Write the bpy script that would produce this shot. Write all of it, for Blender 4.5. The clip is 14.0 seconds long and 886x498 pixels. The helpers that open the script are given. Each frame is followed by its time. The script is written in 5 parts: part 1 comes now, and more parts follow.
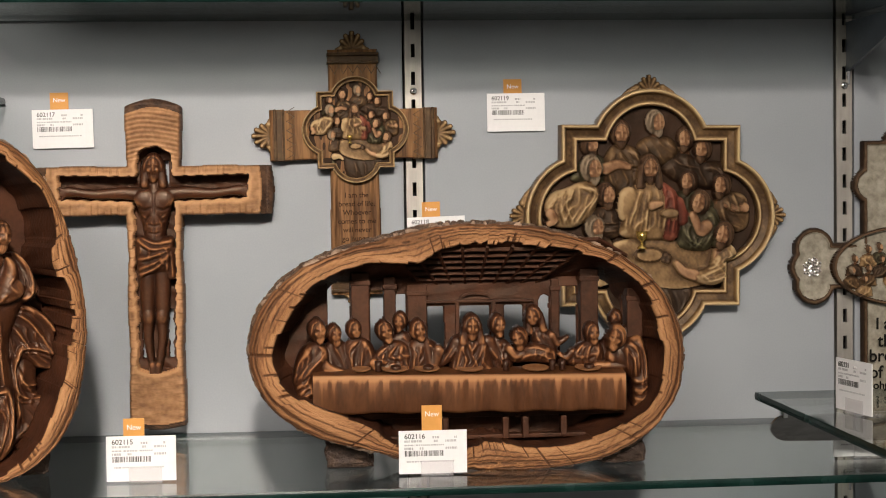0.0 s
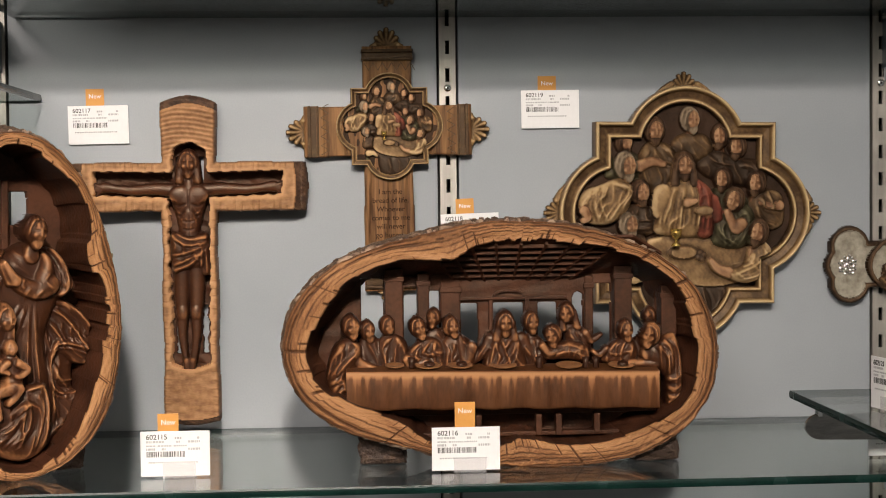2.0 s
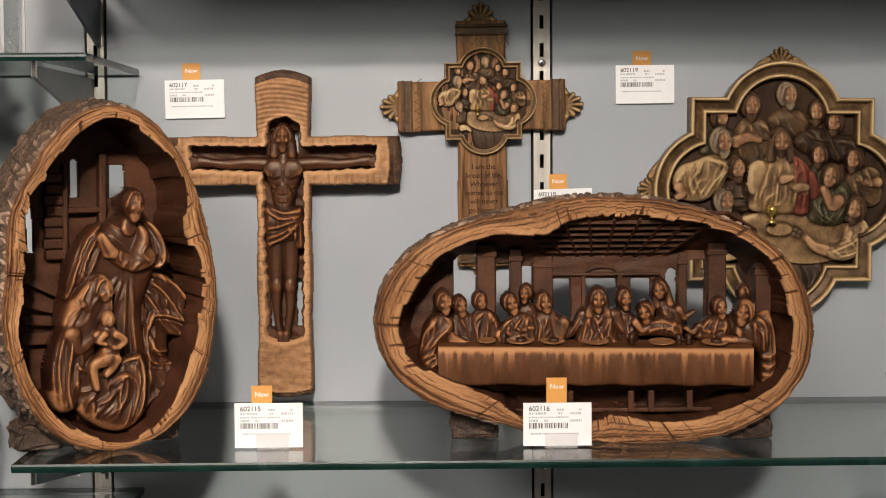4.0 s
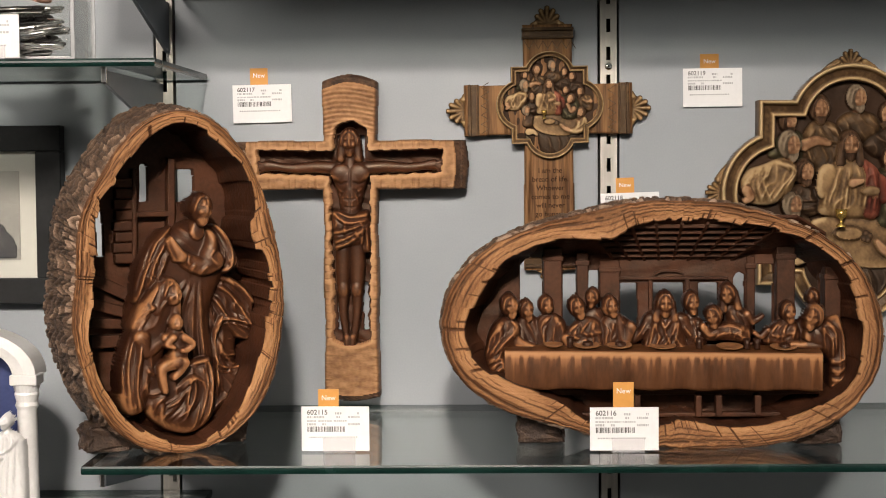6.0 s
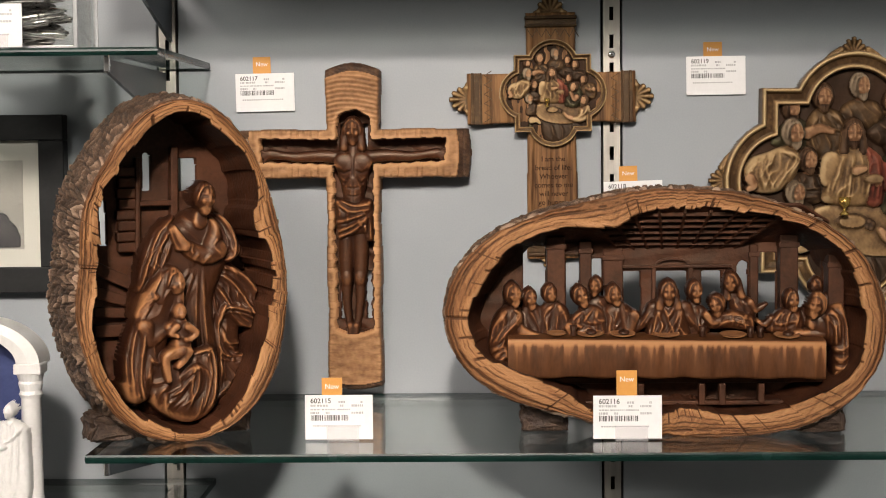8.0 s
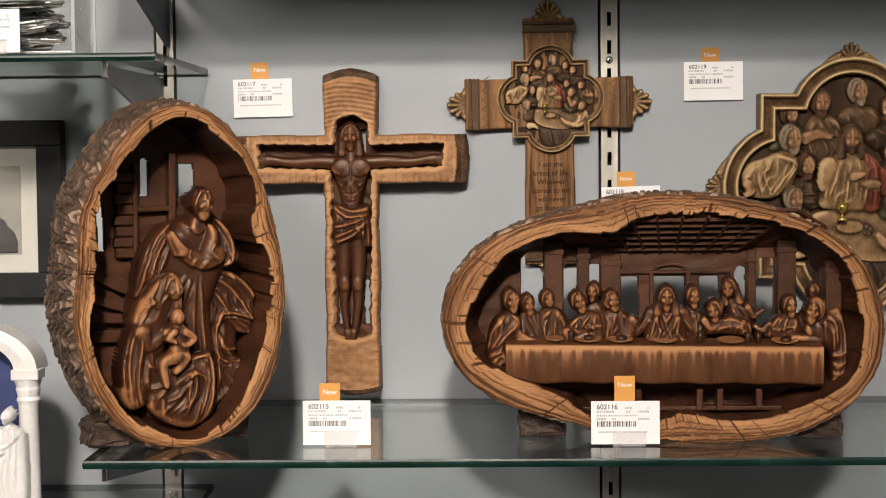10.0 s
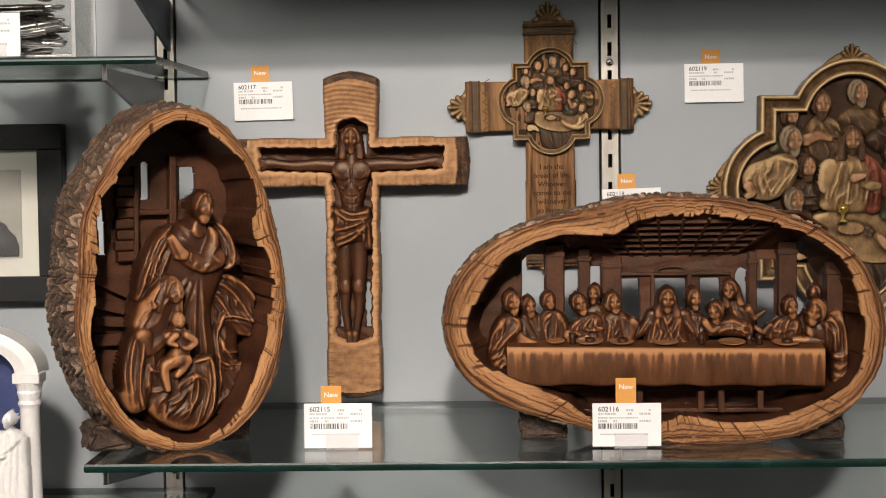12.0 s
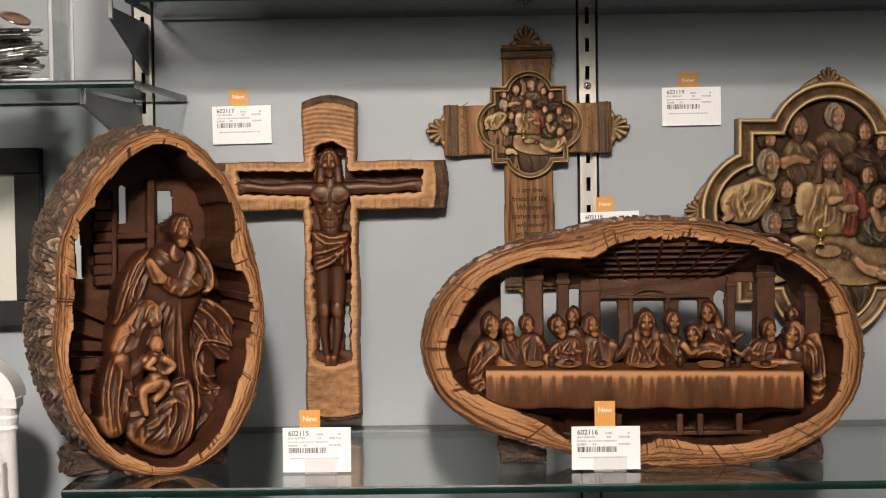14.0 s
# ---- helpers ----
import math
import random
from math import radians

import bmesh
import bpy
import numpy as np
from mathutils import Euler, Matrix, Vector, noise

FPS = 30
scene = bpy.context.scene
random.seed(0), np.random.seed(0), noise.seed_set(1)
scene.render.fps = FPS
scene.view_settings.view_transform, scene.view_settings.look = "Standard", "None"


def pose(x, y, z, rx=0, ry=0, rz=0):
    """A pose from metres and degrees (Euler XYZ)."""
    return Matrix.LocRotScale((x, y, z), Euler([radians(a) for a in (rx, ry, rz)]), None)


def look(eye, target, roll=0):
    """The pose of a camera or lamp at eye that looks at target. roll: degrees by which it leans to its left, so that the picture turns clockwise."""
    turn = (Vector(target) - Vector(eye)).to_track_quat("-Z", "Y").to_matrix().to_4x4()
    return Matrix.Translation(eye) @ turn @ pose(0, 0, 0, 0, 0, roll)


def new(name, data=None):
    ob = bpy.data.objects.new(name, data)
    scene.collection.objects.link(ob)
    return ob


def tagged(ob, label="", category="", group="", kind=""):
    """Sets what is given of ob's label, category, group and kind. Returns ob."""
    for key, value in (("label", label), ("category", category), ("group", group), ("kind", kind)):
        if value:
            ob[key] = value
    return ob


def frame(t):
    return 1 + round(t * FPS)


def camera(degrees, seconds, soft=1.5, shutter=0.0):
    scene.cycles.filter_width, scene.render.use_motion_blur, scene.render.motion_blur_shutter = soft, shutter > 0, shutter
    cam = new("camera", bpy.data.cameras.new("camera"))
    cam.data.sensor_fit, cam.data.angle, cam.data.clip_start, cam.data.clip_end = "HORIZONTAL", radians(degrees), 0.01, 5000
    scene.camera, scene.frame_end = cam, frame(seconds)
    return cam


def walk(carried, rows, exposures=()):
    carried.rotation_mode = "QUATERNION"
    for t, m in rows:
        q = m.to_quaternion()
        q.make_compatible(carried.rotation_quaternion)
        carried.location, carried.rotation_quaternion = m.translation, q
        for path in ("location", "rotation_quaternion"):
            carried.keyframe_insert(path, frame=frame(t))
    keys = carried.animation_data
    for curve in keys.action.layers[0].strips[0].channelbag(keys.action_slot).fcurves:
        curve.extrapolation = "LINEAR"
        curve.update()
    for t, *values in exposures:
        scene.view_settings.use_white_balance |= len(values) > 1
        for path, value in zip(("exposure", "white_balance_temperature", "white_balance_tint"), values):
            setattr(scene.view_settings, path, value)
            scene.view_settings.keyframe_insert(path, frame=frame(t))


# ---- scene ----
# Camera: stands 1.53 m in front of the shop wall and turns.
cam = camera(29.84, 14.0, soft=1.0)
EYE = (-0.118, -1.5269, 0.2254)
ROWS = [
    (0.0, -5.372, -2.287, -0.736),
    (0.5, -5.283, -2.283, -0.702),
    (1.0, -5.078, -2.280, -0.687),
    (1.5, -4.717, -2.312, -0.643),
    (2.0, -4.210, -2.385, -0.601),
    (2.5, -3.536, -2.557, -0.495),
    (3.0, -2.801, -2.800, -0.397),
    (3.5, -1.882, -3.082, -0.368),
    (4.0, -1.004, -3.218, -0.354),
    (6.5, 1.450, -3.048, -0.499),
    (7.0, 1.473, -3.225, -0.515),
    (7.5, 1.433, -3.424, -0.531),
    (8.0, 1.398, -3.459, -0.543),
    (8.5, 1.426, -3.371, -0.549),
    (11.0, 1.262, -3.264, -0.548),
    (11.5, 1.389, -3.365, -0.596),
    (12.0, 1.349, -3.182, -0.703),
    (12.5, 1.152, -2.857, -0.778),
    (13.0, 0.860, -2.573, -0.793),
    (13.5, 0.700, -2.455, -0.781),
    (14.0, 0.605, -2.384, -0.779),
]
walk(cam, [(t, pose(*EYE, 0, 0, yaw) @ pose(0, 0, 0, 90 + pitch) @ pose(0, 0, 0, 0, 0, roll)) for t, yaw, pitch, roll in ROWS],
     exposures=[(0.0, 0.0), (14.0, 0.0)])

# ---------------------------------------------------------------- light
world = bpy.data.worlds.new("shop_air")
scene.world = world
world.use_nodes = True
world.node_tree.nodes["Background"].inputs[0].default_value = (0.9, 0.95, 1.0, 1)
world.node_tree.nodes["Background"].inputs[1].default_value = 0.12


def lamp(name, eye, target, size, power, colour, spread=180):
    data = bpy.data.lights.new(name, "AREA")
    data.shape, data.size, data.size_y, data.energy, data.color = "RECTANGLE", size[0], size[1], power, colour
    data.spread = radians(spread)
    ob = new(name, data)
    ob.matrix_world = look(eye, target)
    return tagged(ob, "warm white ceiling lamp of the shop", "lamp")


lamp("ceiling_lamp", (-0.12, -3.2, 1.58), (-0.36, 0, -0.04), (0.2, 0.2), 7.2, (1, 0.90, 0.81), 42)
lamp("ceiling_lamp", (0.75, -2.3, 1.60), (-0.3, 0, 0.1), (0.4, 0.4), 3.2, (1, 0.90, 0.81))
lamp("ceiling_lamp", (-1.15, -3.6, 1.60), (-0.2, 0, 0.1), (1.0, 0.5), 94, (1, 0.91, 0.835))

# ---------------------------------------------------------------- materials


def material(name, dark, light, rough=0.5, metal=0.0, scale=40.0, stretch=(1, 1, 1), bump=0.1, fine=300.0, spread=(0.35, 0.65), coat=0.0, spec=0.5, sheen=(1, 1, 1), paled=None, along=False):
    """Two tones mixed by noise, then a third, pale tone where the mesh's own point values are high; along runs the
    grain by the mesh's UVs.
    """
    m = bpy.data.materials.new(name)
    m.use_nodes = True
    n, k = m.node_tree.nodes, m.node_tree.links.new
    b = n["Principled BSDF"]
    tc, mp = n.new("ShaderNodeTexCoord"), n.new("ShaderNodeMapping")
    mp.inputs["Scale"].default_value = stretch
    k(tc.outputs["UV" if along else "Object"], mp.inputs[0])
    big, small, mix = n.new("ShaderNodeTexNoise"), n.new("ShaderNodeTexNoise"), n.new("ShaderNodeMix")
    big.inputs["Scale"].default_value, big.inputs["Detail"].default_value = scale, 6
    small.inputs["Scale"].default_value, small.inputs["Detail"].default_value = fine, 4
    k(mp.outputs[0], big.inputs["Vector"]), k(mp.outputs[0], small.inputs["Vector"])
    add = n.new("ShaderNodeMath")
    add.operation = "MULTIPLY_ADD"
    k(small.outputs["Fac"], add.inputs[0])
    add.inputs[1].default_value = 0.35
    sub = n.new("ShaderNodeMath")
    sub.operation = "MULTIPLY_ADD"
    k(big.outputs["Fac"], sub.inputs[0])
    sub.inputs[1].default_value, sub.inputs[2].default_value = 0.9, -0.12
    k(sub.outputs[0], add.inputs[2])
    ramp = n.new("ShaderNodeMapRange")
    ramp.inputs["From Min"].default_value, ramp.inputs["From Max"].default_value = spread
    k(add.outputs[0], ramp.inputs["Value"])
    mix.data_type = "RGBA"
    mix.inputs["A"].default_value, mix.inputs["B"].default_value = (*dark, 1), (*light, 1)
    tone = mix.outputs["Result"]
    if paled is None:
        k(ramp.outputs["Result"], mix.inputs["Factor"])
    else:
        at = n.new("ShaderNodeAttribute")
        at.attribute_name = "paleness"
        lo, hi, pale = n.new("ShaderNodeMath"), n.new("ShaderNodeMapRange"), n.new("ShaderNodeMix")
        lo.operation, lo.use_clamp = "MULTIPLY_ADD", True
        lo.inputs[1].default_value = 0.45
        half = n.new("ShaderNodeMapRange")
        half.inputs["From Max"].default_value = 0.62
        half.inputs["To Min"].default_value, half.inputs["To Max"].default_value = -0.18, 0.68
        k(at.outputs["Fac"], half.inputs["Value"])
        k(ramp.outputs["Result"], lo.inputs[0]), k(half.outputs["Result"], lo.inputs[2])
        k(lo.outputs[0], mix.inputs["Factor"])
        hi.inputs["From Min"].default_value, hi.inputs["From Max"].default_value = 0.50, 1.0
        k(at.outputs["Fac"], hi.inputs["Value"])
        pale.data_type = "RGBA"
        pale.inputs["B"].default_value = (*paled, 1)
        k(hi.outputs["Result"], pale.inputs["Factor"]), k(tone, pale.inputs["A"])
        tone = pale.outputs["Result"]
    k(tone, b.inputs["Base Color"])
    rr = n.new("ShaderNodeMapRange")
    rr.inputs["To Min"].default_value, rr.inputs["To Max"].default_value = max(0.03, rough - 0.08), min(1, rough + 0.08)
    k(big.outputs["Fac"], rr.inputs["Value"]), k(rr.outputs["Result"], b.inputs["Roughness"])
    b.inputs["Metallic"].default_value = metal
    b.inputs["Specular IOR Level"].default_value = spec
    b.inputs["Specular Tint"].default_value = (*sheen, 1)
    b.inputs["Coat Weight"].default_value = coat
    if bump:
        bp = n.new("ShaderNodeBump")
        bp.inputs["Strength"].default_value, bp.inputs["Distance"].default_value = bump, 0.002
        k(small.outputs["Fac"], bp.inputs["Height"]), k(bp.outputs[0], b.inputs["Normal"])
    return m


def glass(name, tint, mirror=1.0, haze=0.0):
    """A clear pane: lets light through, tinted, and mirrors at a slant."""
    m = bpy.data.materials.new(name)
    m.use_nodes = True
    n, k = m.node_tree.nodes, m.node_tree.links.new
    n.remove(n["Principled BSDF"])
    clear, gloss, mix, fr = n.new("ShaderNodeBsdfTransparent"), n.new("ShaderNodeBsdfGlossy"), n.new("ShaderNodeMixShader"), n.new("ShaderNodeLayerWeight")
    clear.inputs[0].default_value = (*tint, 1)
    gloss.inputs["Roughness"].default_value = 0.02
    fr.inputs["Blend"].default_value = 0.5
    power, mul = n.new("ShaderNodeMath"), n.new("ShaderNodeMath")
    power.operation, mul.operation = "POWER", "MULTIPLY_ADD"
    power.inputs[1].default_value = 5
    mul.inputs[1].default_value, mul.inputs[2].default_value = 0.96 * mirror, 0.04 * mirror
    k(fr.outputs["Facing"], power.inputs[0]), k(power.outputs[0], mul.inputs[0]), k(mul.outputs[0], mix.inputs[0])
    if haze:
        dull, blend = n.new("ShaderNodeBsdfDiffuse"), n.new("ShaderNodeMixShader")
        dull.inputs[0].default_value = (0.85, 0.83, 0.84, 1)
        blend.inputs[0].default_value = haze
        k(clear.outputs[0], blend.inputs[1]), k(dull.outputs[0], blend.inputs[2]), k(blend.outputs[0], mix.inputs[1])
    else:
        k(clear.outputs[0], mix.inputs[1])
    k(gloss.outputs[0], mix.inputs[2])
    k(mix.outputs[0], n["Material Output"].inputs[0])
    return m


WALL = material("grey_wall_paint", (0.272, 0.292, 0.308), (0.312, 0.332, 0.348), 0.42, scale=6, bump=0.03, fine=700)
DARK = material("dark_gap", (0.018, 0.018, 0.018), (0.032, 0.032, 0.032), 0.8)
STEEL = material("brushed_steel", (0.33, 0.31, 0.275), (0.46, 0.43, 0.38), 0.45, 0.7, scale=60, stretch=(1, 1, 0.1), bump=0.05)
GREYPLATE = material("grey_enamel", (0.060, 0.074, 0.092), (0.082, 0.098, 0.118), 0.4, bump=0.02)
BLADE = material("bright_steel_blade", (0.24, 0.23, 0.215), (0.36, 0.345, 0.325), 0.2, 1.0, scale=30, stretch=(1, 1, 6), bump=0)
CHROME = material("chrome", (0.75, 0.74, 0.72), (0.85, 0.84, 0.82), 0.14, 1.0, bump=0)
PANE = glass("shelf_glass", (0.945, 0.975, 0.965))
EDGE = material("green_glass_edge", (0.0022, 0.011, 0.0088), (0.006, 0.025, 0.020), 0.25, scale=25, bump=0, spec=0.25)
# White haze stands in for the highlights on the clear tag holders.
HIGHLIT = glass("highlit_acrylic", (0.985, 0.98, 0.98), 0.6, 0.14)
HAZED_EDGE = glass("cut_acrylic_edge", (0.93, 0.94, 0.94), 1.0, 0.3)
ACRYL = glass("clear_acrylic", (0.97, 0.975, 0.97))
RIM = material("cut_wood_rim", (0.060, 0.0225, 0.0090), (0.250, 0.112, 0.045), 0.52, scale=70, stretch=(1.4, 5, 1), bump=0.5, fine=190, spread=(0.18, 0.72), spec=0.35, sheen=(1, 0.78, 0.58), paled=(0.42, 0.212, 0.094), along=True)
BARK = material("bark", (0.034, 0.0190, 0.0115), (0.180, 0.110, 0.070), 0.62, scale=110, bump=0.7, fine=500, spec=0.4, paled=(0.42, 0.290, 0.205))
CARVED = material("carved_brown_resin", (0.0230, 0.0068, 0.0033), (0.074, 0.0245, 0.0090), 0.44, scale=60, bump=0.14, fine=380, spec=0.5, sheen=(1, 0.80, 0.62), paled=(0.33, 0.146, 0.059))
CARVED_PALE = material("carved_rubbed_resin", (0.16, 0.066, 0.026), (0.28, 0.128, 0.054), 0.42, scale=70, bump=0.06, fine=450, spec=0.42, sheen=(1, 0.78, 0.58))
CAVITY = material("dark_carved_hollow", (0.026, 0.0085, 0.0046), (0.068, 0.0235, 0.0112), 0.55, scale=40, bump=0.25, spec=0.35, sheen=(1, 0.78, 0.58))
CLOTH = material("carved_tablecloth", (0.038, 0.0122, 0.0046), (0.135, 0.0510, 0.0180), 0.45, scale=30, stretch=(2.2, 1, 0.6), bump=0.12, fine=220, spec=0.35, sheen=(1, 0.78, 0.58), paled=(0.36, 0.165, 0.066))
TAN = material("tan_wood", (0.125, 0.056, 0.0235), (0.43, 0.224, 0.104), 0.5, scale=40, stretch=(1, 1, 3), bump=0.12, fine=260, spec=0.35, sheen=(1, 0.78, 0.58), paled=(0.46, 0.25, 0.118))
TAN_BARK = material("cut_end_bark", (0.034, 0.017, 0.0095), (0.115, 0.059, 0.031), 0.6, scale=90, bump=0.4, spec=0.3)
CROSSWOOD = material("streaked_brown_wood", (0.060, 0.025, 0.010), (0.25, 0.125, 0.050), 0.5, scale=60, stretch=(4, 1, 0.25), bump=0.15, fine=160, spec=0.3, sheen=(1, 0.78, 0.58))
GILT = material("antique_gilt_wood", (0.042, 0.021, 0.0084), (0.270, 0.162, 0.070), 0.42, scale=70, bump=0.12, spec=0.4, sheen=(1, 0.78, 0.58), paled=(0.52, 0.370, 0.192))
FIELD = material("painted_dark_ground", (0.013, 0.006, 0.0036), (0.034, 0.0165, 0.0095), 0.6, scale=30, bump=0.1, spec=0.25, sheen=(1, 0.78, 0.58))
SKIN = material("painted_flesh", (0.055, 0.022, 0.0100), (0.215, 0.106, 0.052), 0.5, scale=120, bump=0.05, spec=0.3, sheen=(1, 0.78, 0.58), paled=(0.42, 0.245, 0.130))
HAIR = material("painted_brown", (0.010, 0.005, 0.0035), (0.045, 0.022, 0.012), 0.5, scale=90, bump=0.2, spec=0.25, sheen=(1, 0.78, 0.58), paled=(0.11, 0.062, 0.034))
GREYHAIR = material("painted_grey", (0.030, 0.020, 0.012), (0.14, 0.100, 0.064), 0.5, scale=90, bump=0.2, spec=0.25, sheen=(1, 0.78, 0.58), paled=(0.30, 0.225, 0.150))
CREAM = material("painted_cream", (0.060, 0.0315, 0.0138), (0.310, 0.190, 0.088), 0.48, scale=70, bump=0.08, spec=0.3, sheen=(1, 0.78, 0.58), paled=(0.52, 0.365, 0.195))
OLIVE = material("painted_olive", (0.012, 0.0095, 0.005), (0.062, 0.054, 0.028), 0.48, scale=50, bump=0.08, spec=0.3, sheen=(1, 0.78, 0.58), paled=(0.16, 0.140, 0.080))
OCHRE = material("painted_ochre", (0.018, 0.0092, 0.0045), (0.105, 0.058, 0.026), 0.48, scale=50, bump=0.08, spec=0.3, sheen=(1, 0.78, 0.58), paled=(0.28, 0.178, 0.090))
RED = material("painted_red", (0.028, 0.007, 0.005), (0.15, 0.036, 0.022), 0.48, scale=50, bump=0.08, spec=0.3, sheen=(1, 0.78, 0.58), paled=(0.26, 0.085, 0.050))
UMBER = material("painted_umber", (0.010, 0.0052, 0.0033), (0.044, 0.0235, 0.0125), 0.48, scale=50, bump=0.08, spec=0.3, sheen=(1, 0.78, 0.58), paled=(0.135, 0.083, 0.046))
GOLD = material("gold_paint", (0.45, 0.28, 0.06), (0.75, 0.52, 0.16), 0.25, 0.8, bump=0)
STONE = material("aged_cream_stone", (0.19, 0.165, 0.12), (0.34, 0.305, 0.235), 0.55, scale=110, bump=0.3)
WHITE = material("white_porcelain", (0.58, 0.565, 0.545), (0.68, 0.665, 0.645), 0.32, scale=20, bump=0.02)
BLUE = material("blue_glaze", (0.030, 0.040, 0.11), (0.05, 0.065, 0.16), 0.3, bump=0.03)
PAPER = material("white_card", (0.72, 0.71, 0.70), (0.78, 0.77, 0.76), 0.6, scale=12, bump=0.01)
ORANGE = material("orange_card", (0.56, 0.25, 0.045), (0.62, 0.29, 0.06), 0.6, scale=12, bump=0.01)
BURNT = material("burnt_lettering", (0.026, 0.012, 0.006), (0.050, 0.024, 0.012), 0.8, bump=0, spec=0.1)
INK = material("black_ink", (0.008, 0.007, 0.006), (0.014, 0.012, 0.010), 0.8, bump=0, spec=0.1)
TAGINK = material("printed_tag_ink", (0.085, 0.082, 0.078), (0.13, 0.126, 0.12), 0.8, bump=0, spec=0.1)
GREYINK = material("faint_ink", (0.34, 0.335, 0.33), (0.48, 0.475, 0.465), 0.7, bump=0)
BLACKFRAME = material("black_frame_paint", (0.010, 0.010, 0.010), (0.016, 0.016, 0.016), 0.5, bump=0.03, spec=0.2)
MOUNT = material("cream_mount_card", (0.68, 0.65, 0.58), (0.74, 0.71, 0.64), 0.8, scale=20, bump=0.02)
PRINT = material("grey_print", (0.22, 0.21, 0.19), (0.50, 0.47, 0.42), 0.7, scale=22, bump=0, spread=(0.2, 0.75))
PRINTDARK = material("dark_print", (0.03, 0.03, 0.035), (0.12, 0.11, 0.11), 0.7, scale=40, bump=0)
SILVER = material("silver_metal", (0.45, 0.44, 0.42), (0.75, 0.73, 0.70), 0.22, 1.0, scale=120, bump=0.1)
GUNMETAL = material("dark_metal", (0.05, 0.045, 0.04), (0.16, 0.15, 0.14), 0.3, 1.0, scale=120, bump=0.1)
COPPER = material("copper_metal", (0.60, 0.27, 0.15), (0.75, 0.38, 0.24), 0.2, 1.0, bump=0)
CARPET = material("dark_carpet", (0.06, 0.055, 0.05), (0.10, 0.095, 0.09), 0.95, scale=15, bump=0.3)
PLASTER = material("pale_plaster", (0.62, 0.61, 0.58), (0.70, 0.69, 0.66), 0.8, scale=5, bump=0.03)

# ---------------------------------------------------------------- builders


def empty(name, m=None):
    ob = new(name)
    ob.empty_display_size = 0.02
    if m is not None:
        ob.matrix_world = m
    return ob


def link(name, me, mats, parent=None, label="", m=None):
    for x in mats if isinstance(mats, (list, tuple)) else [mats]:
        me.materials.append(x)
    ob = new(name, me)
    if parent is not None:
        ob.parent = parent
    if m is not None:
        ob.matrix_local = m
    return tagged(ob, label)


def part(name, bm, mats, parent=None, label="", smooth=False, m=None):
    me = bpy.data.meshes.new(name)
    bm.normal_update()
    bm.to_mesh(me)
    bm.free()
    if smooth:
        me.polygons.foreach_set("use_smooth", [True] * len(me.polygons))
    return link(name, me, mats, parent, label, m)


def box(bm, x0, x1, y0, y1, z0, z1, bevel=0.0):
    made = bmesh.ops.create_cube(bm, size=1.0)["verts"]
    for v in made:
        v.co = Vector(((x0 + x1) / 2 + v.co.x * (x1 - x0), (y0 + y1) / 2 + v.co.y * (y1 - y0), (z0 + z1) / 2 + v.co.z * (z1 - z0)))
    if bevel:
        edges = list({e for v in made for e in v.link_edges})
        bmesh.ops.bevel(bm, geom=edges, offset=bevel, segments=2, affect="EDGES", profile=0.5)
    return bm


def boxed(*a, **k):
    return box(bmesh.new(), *a, **k)


def prism(outline, y0, y1):
    """An outline in x, z pushed from y0 (front) to y1."""
    bm = bmesh.new()
    a = [bm.verts.new((x, y0, z)) for x, z in outline]
    b = [bm.verts.new((x, y1, z)) for x, z in outline]
    bm.faces.new(a), bm.faces.new(b[::-1])
    for i in range(len(a)):
        j = (i + 1) % len(a)
        bm.faces.new((a[j], a[i], b[i], b[j]))
    bmesh.ops.recalc_face_normals(bm, faces=bm.faces)
    return bm


def lathe(profile, n=24):
    """A profile of (radius, z) turned round z."""
    bm = bmesh.new()
    rings = [[bm.verts.new((r * math.cos(2 * math.pi * i / n), r * math.sin(2 * math.pi * i / n), z)) for i in range(n)] for r, z in profile]
    for a, b in zip(rings, rings[1:]):
        for i in range(n):
            bm.faces.new((a[i], a[(i + 1) % n], b[(i + 1) % n], b[i]))
    bm.faces.new(rings[0][::-1]), bm.faces.new(rings[-1])
    return bm


def wobble(a, seed, amount, octaves=5):
    """Smooth uneven offsets round an angle, from a few sines."""
    r = np.random.RandomState(seed)
    return amount * sum(r.uniform(-1, 1) / (k + 1) ** 0.5 * np.sin((2 + 3 * k) * a + r.uniform(0, 6.3)) for k in range(octaves))


def grain(x, z, seed=0):
    """Cheap smooth noise on a grid, about -1 to 1."""
    r = np.random.RandomState(seed)
    out = np.zeros_like(x)
    for k in range(7):
        a, b = r.uniform(-1, 1, 2)
        out += np.sin((a * x + b * z) * (1 + 0.7 * k) + r.uniform(0, 6.3) + 1.5 * np.sin((b * x - a * z) * 0.8 + k)) / 3.5
    return out


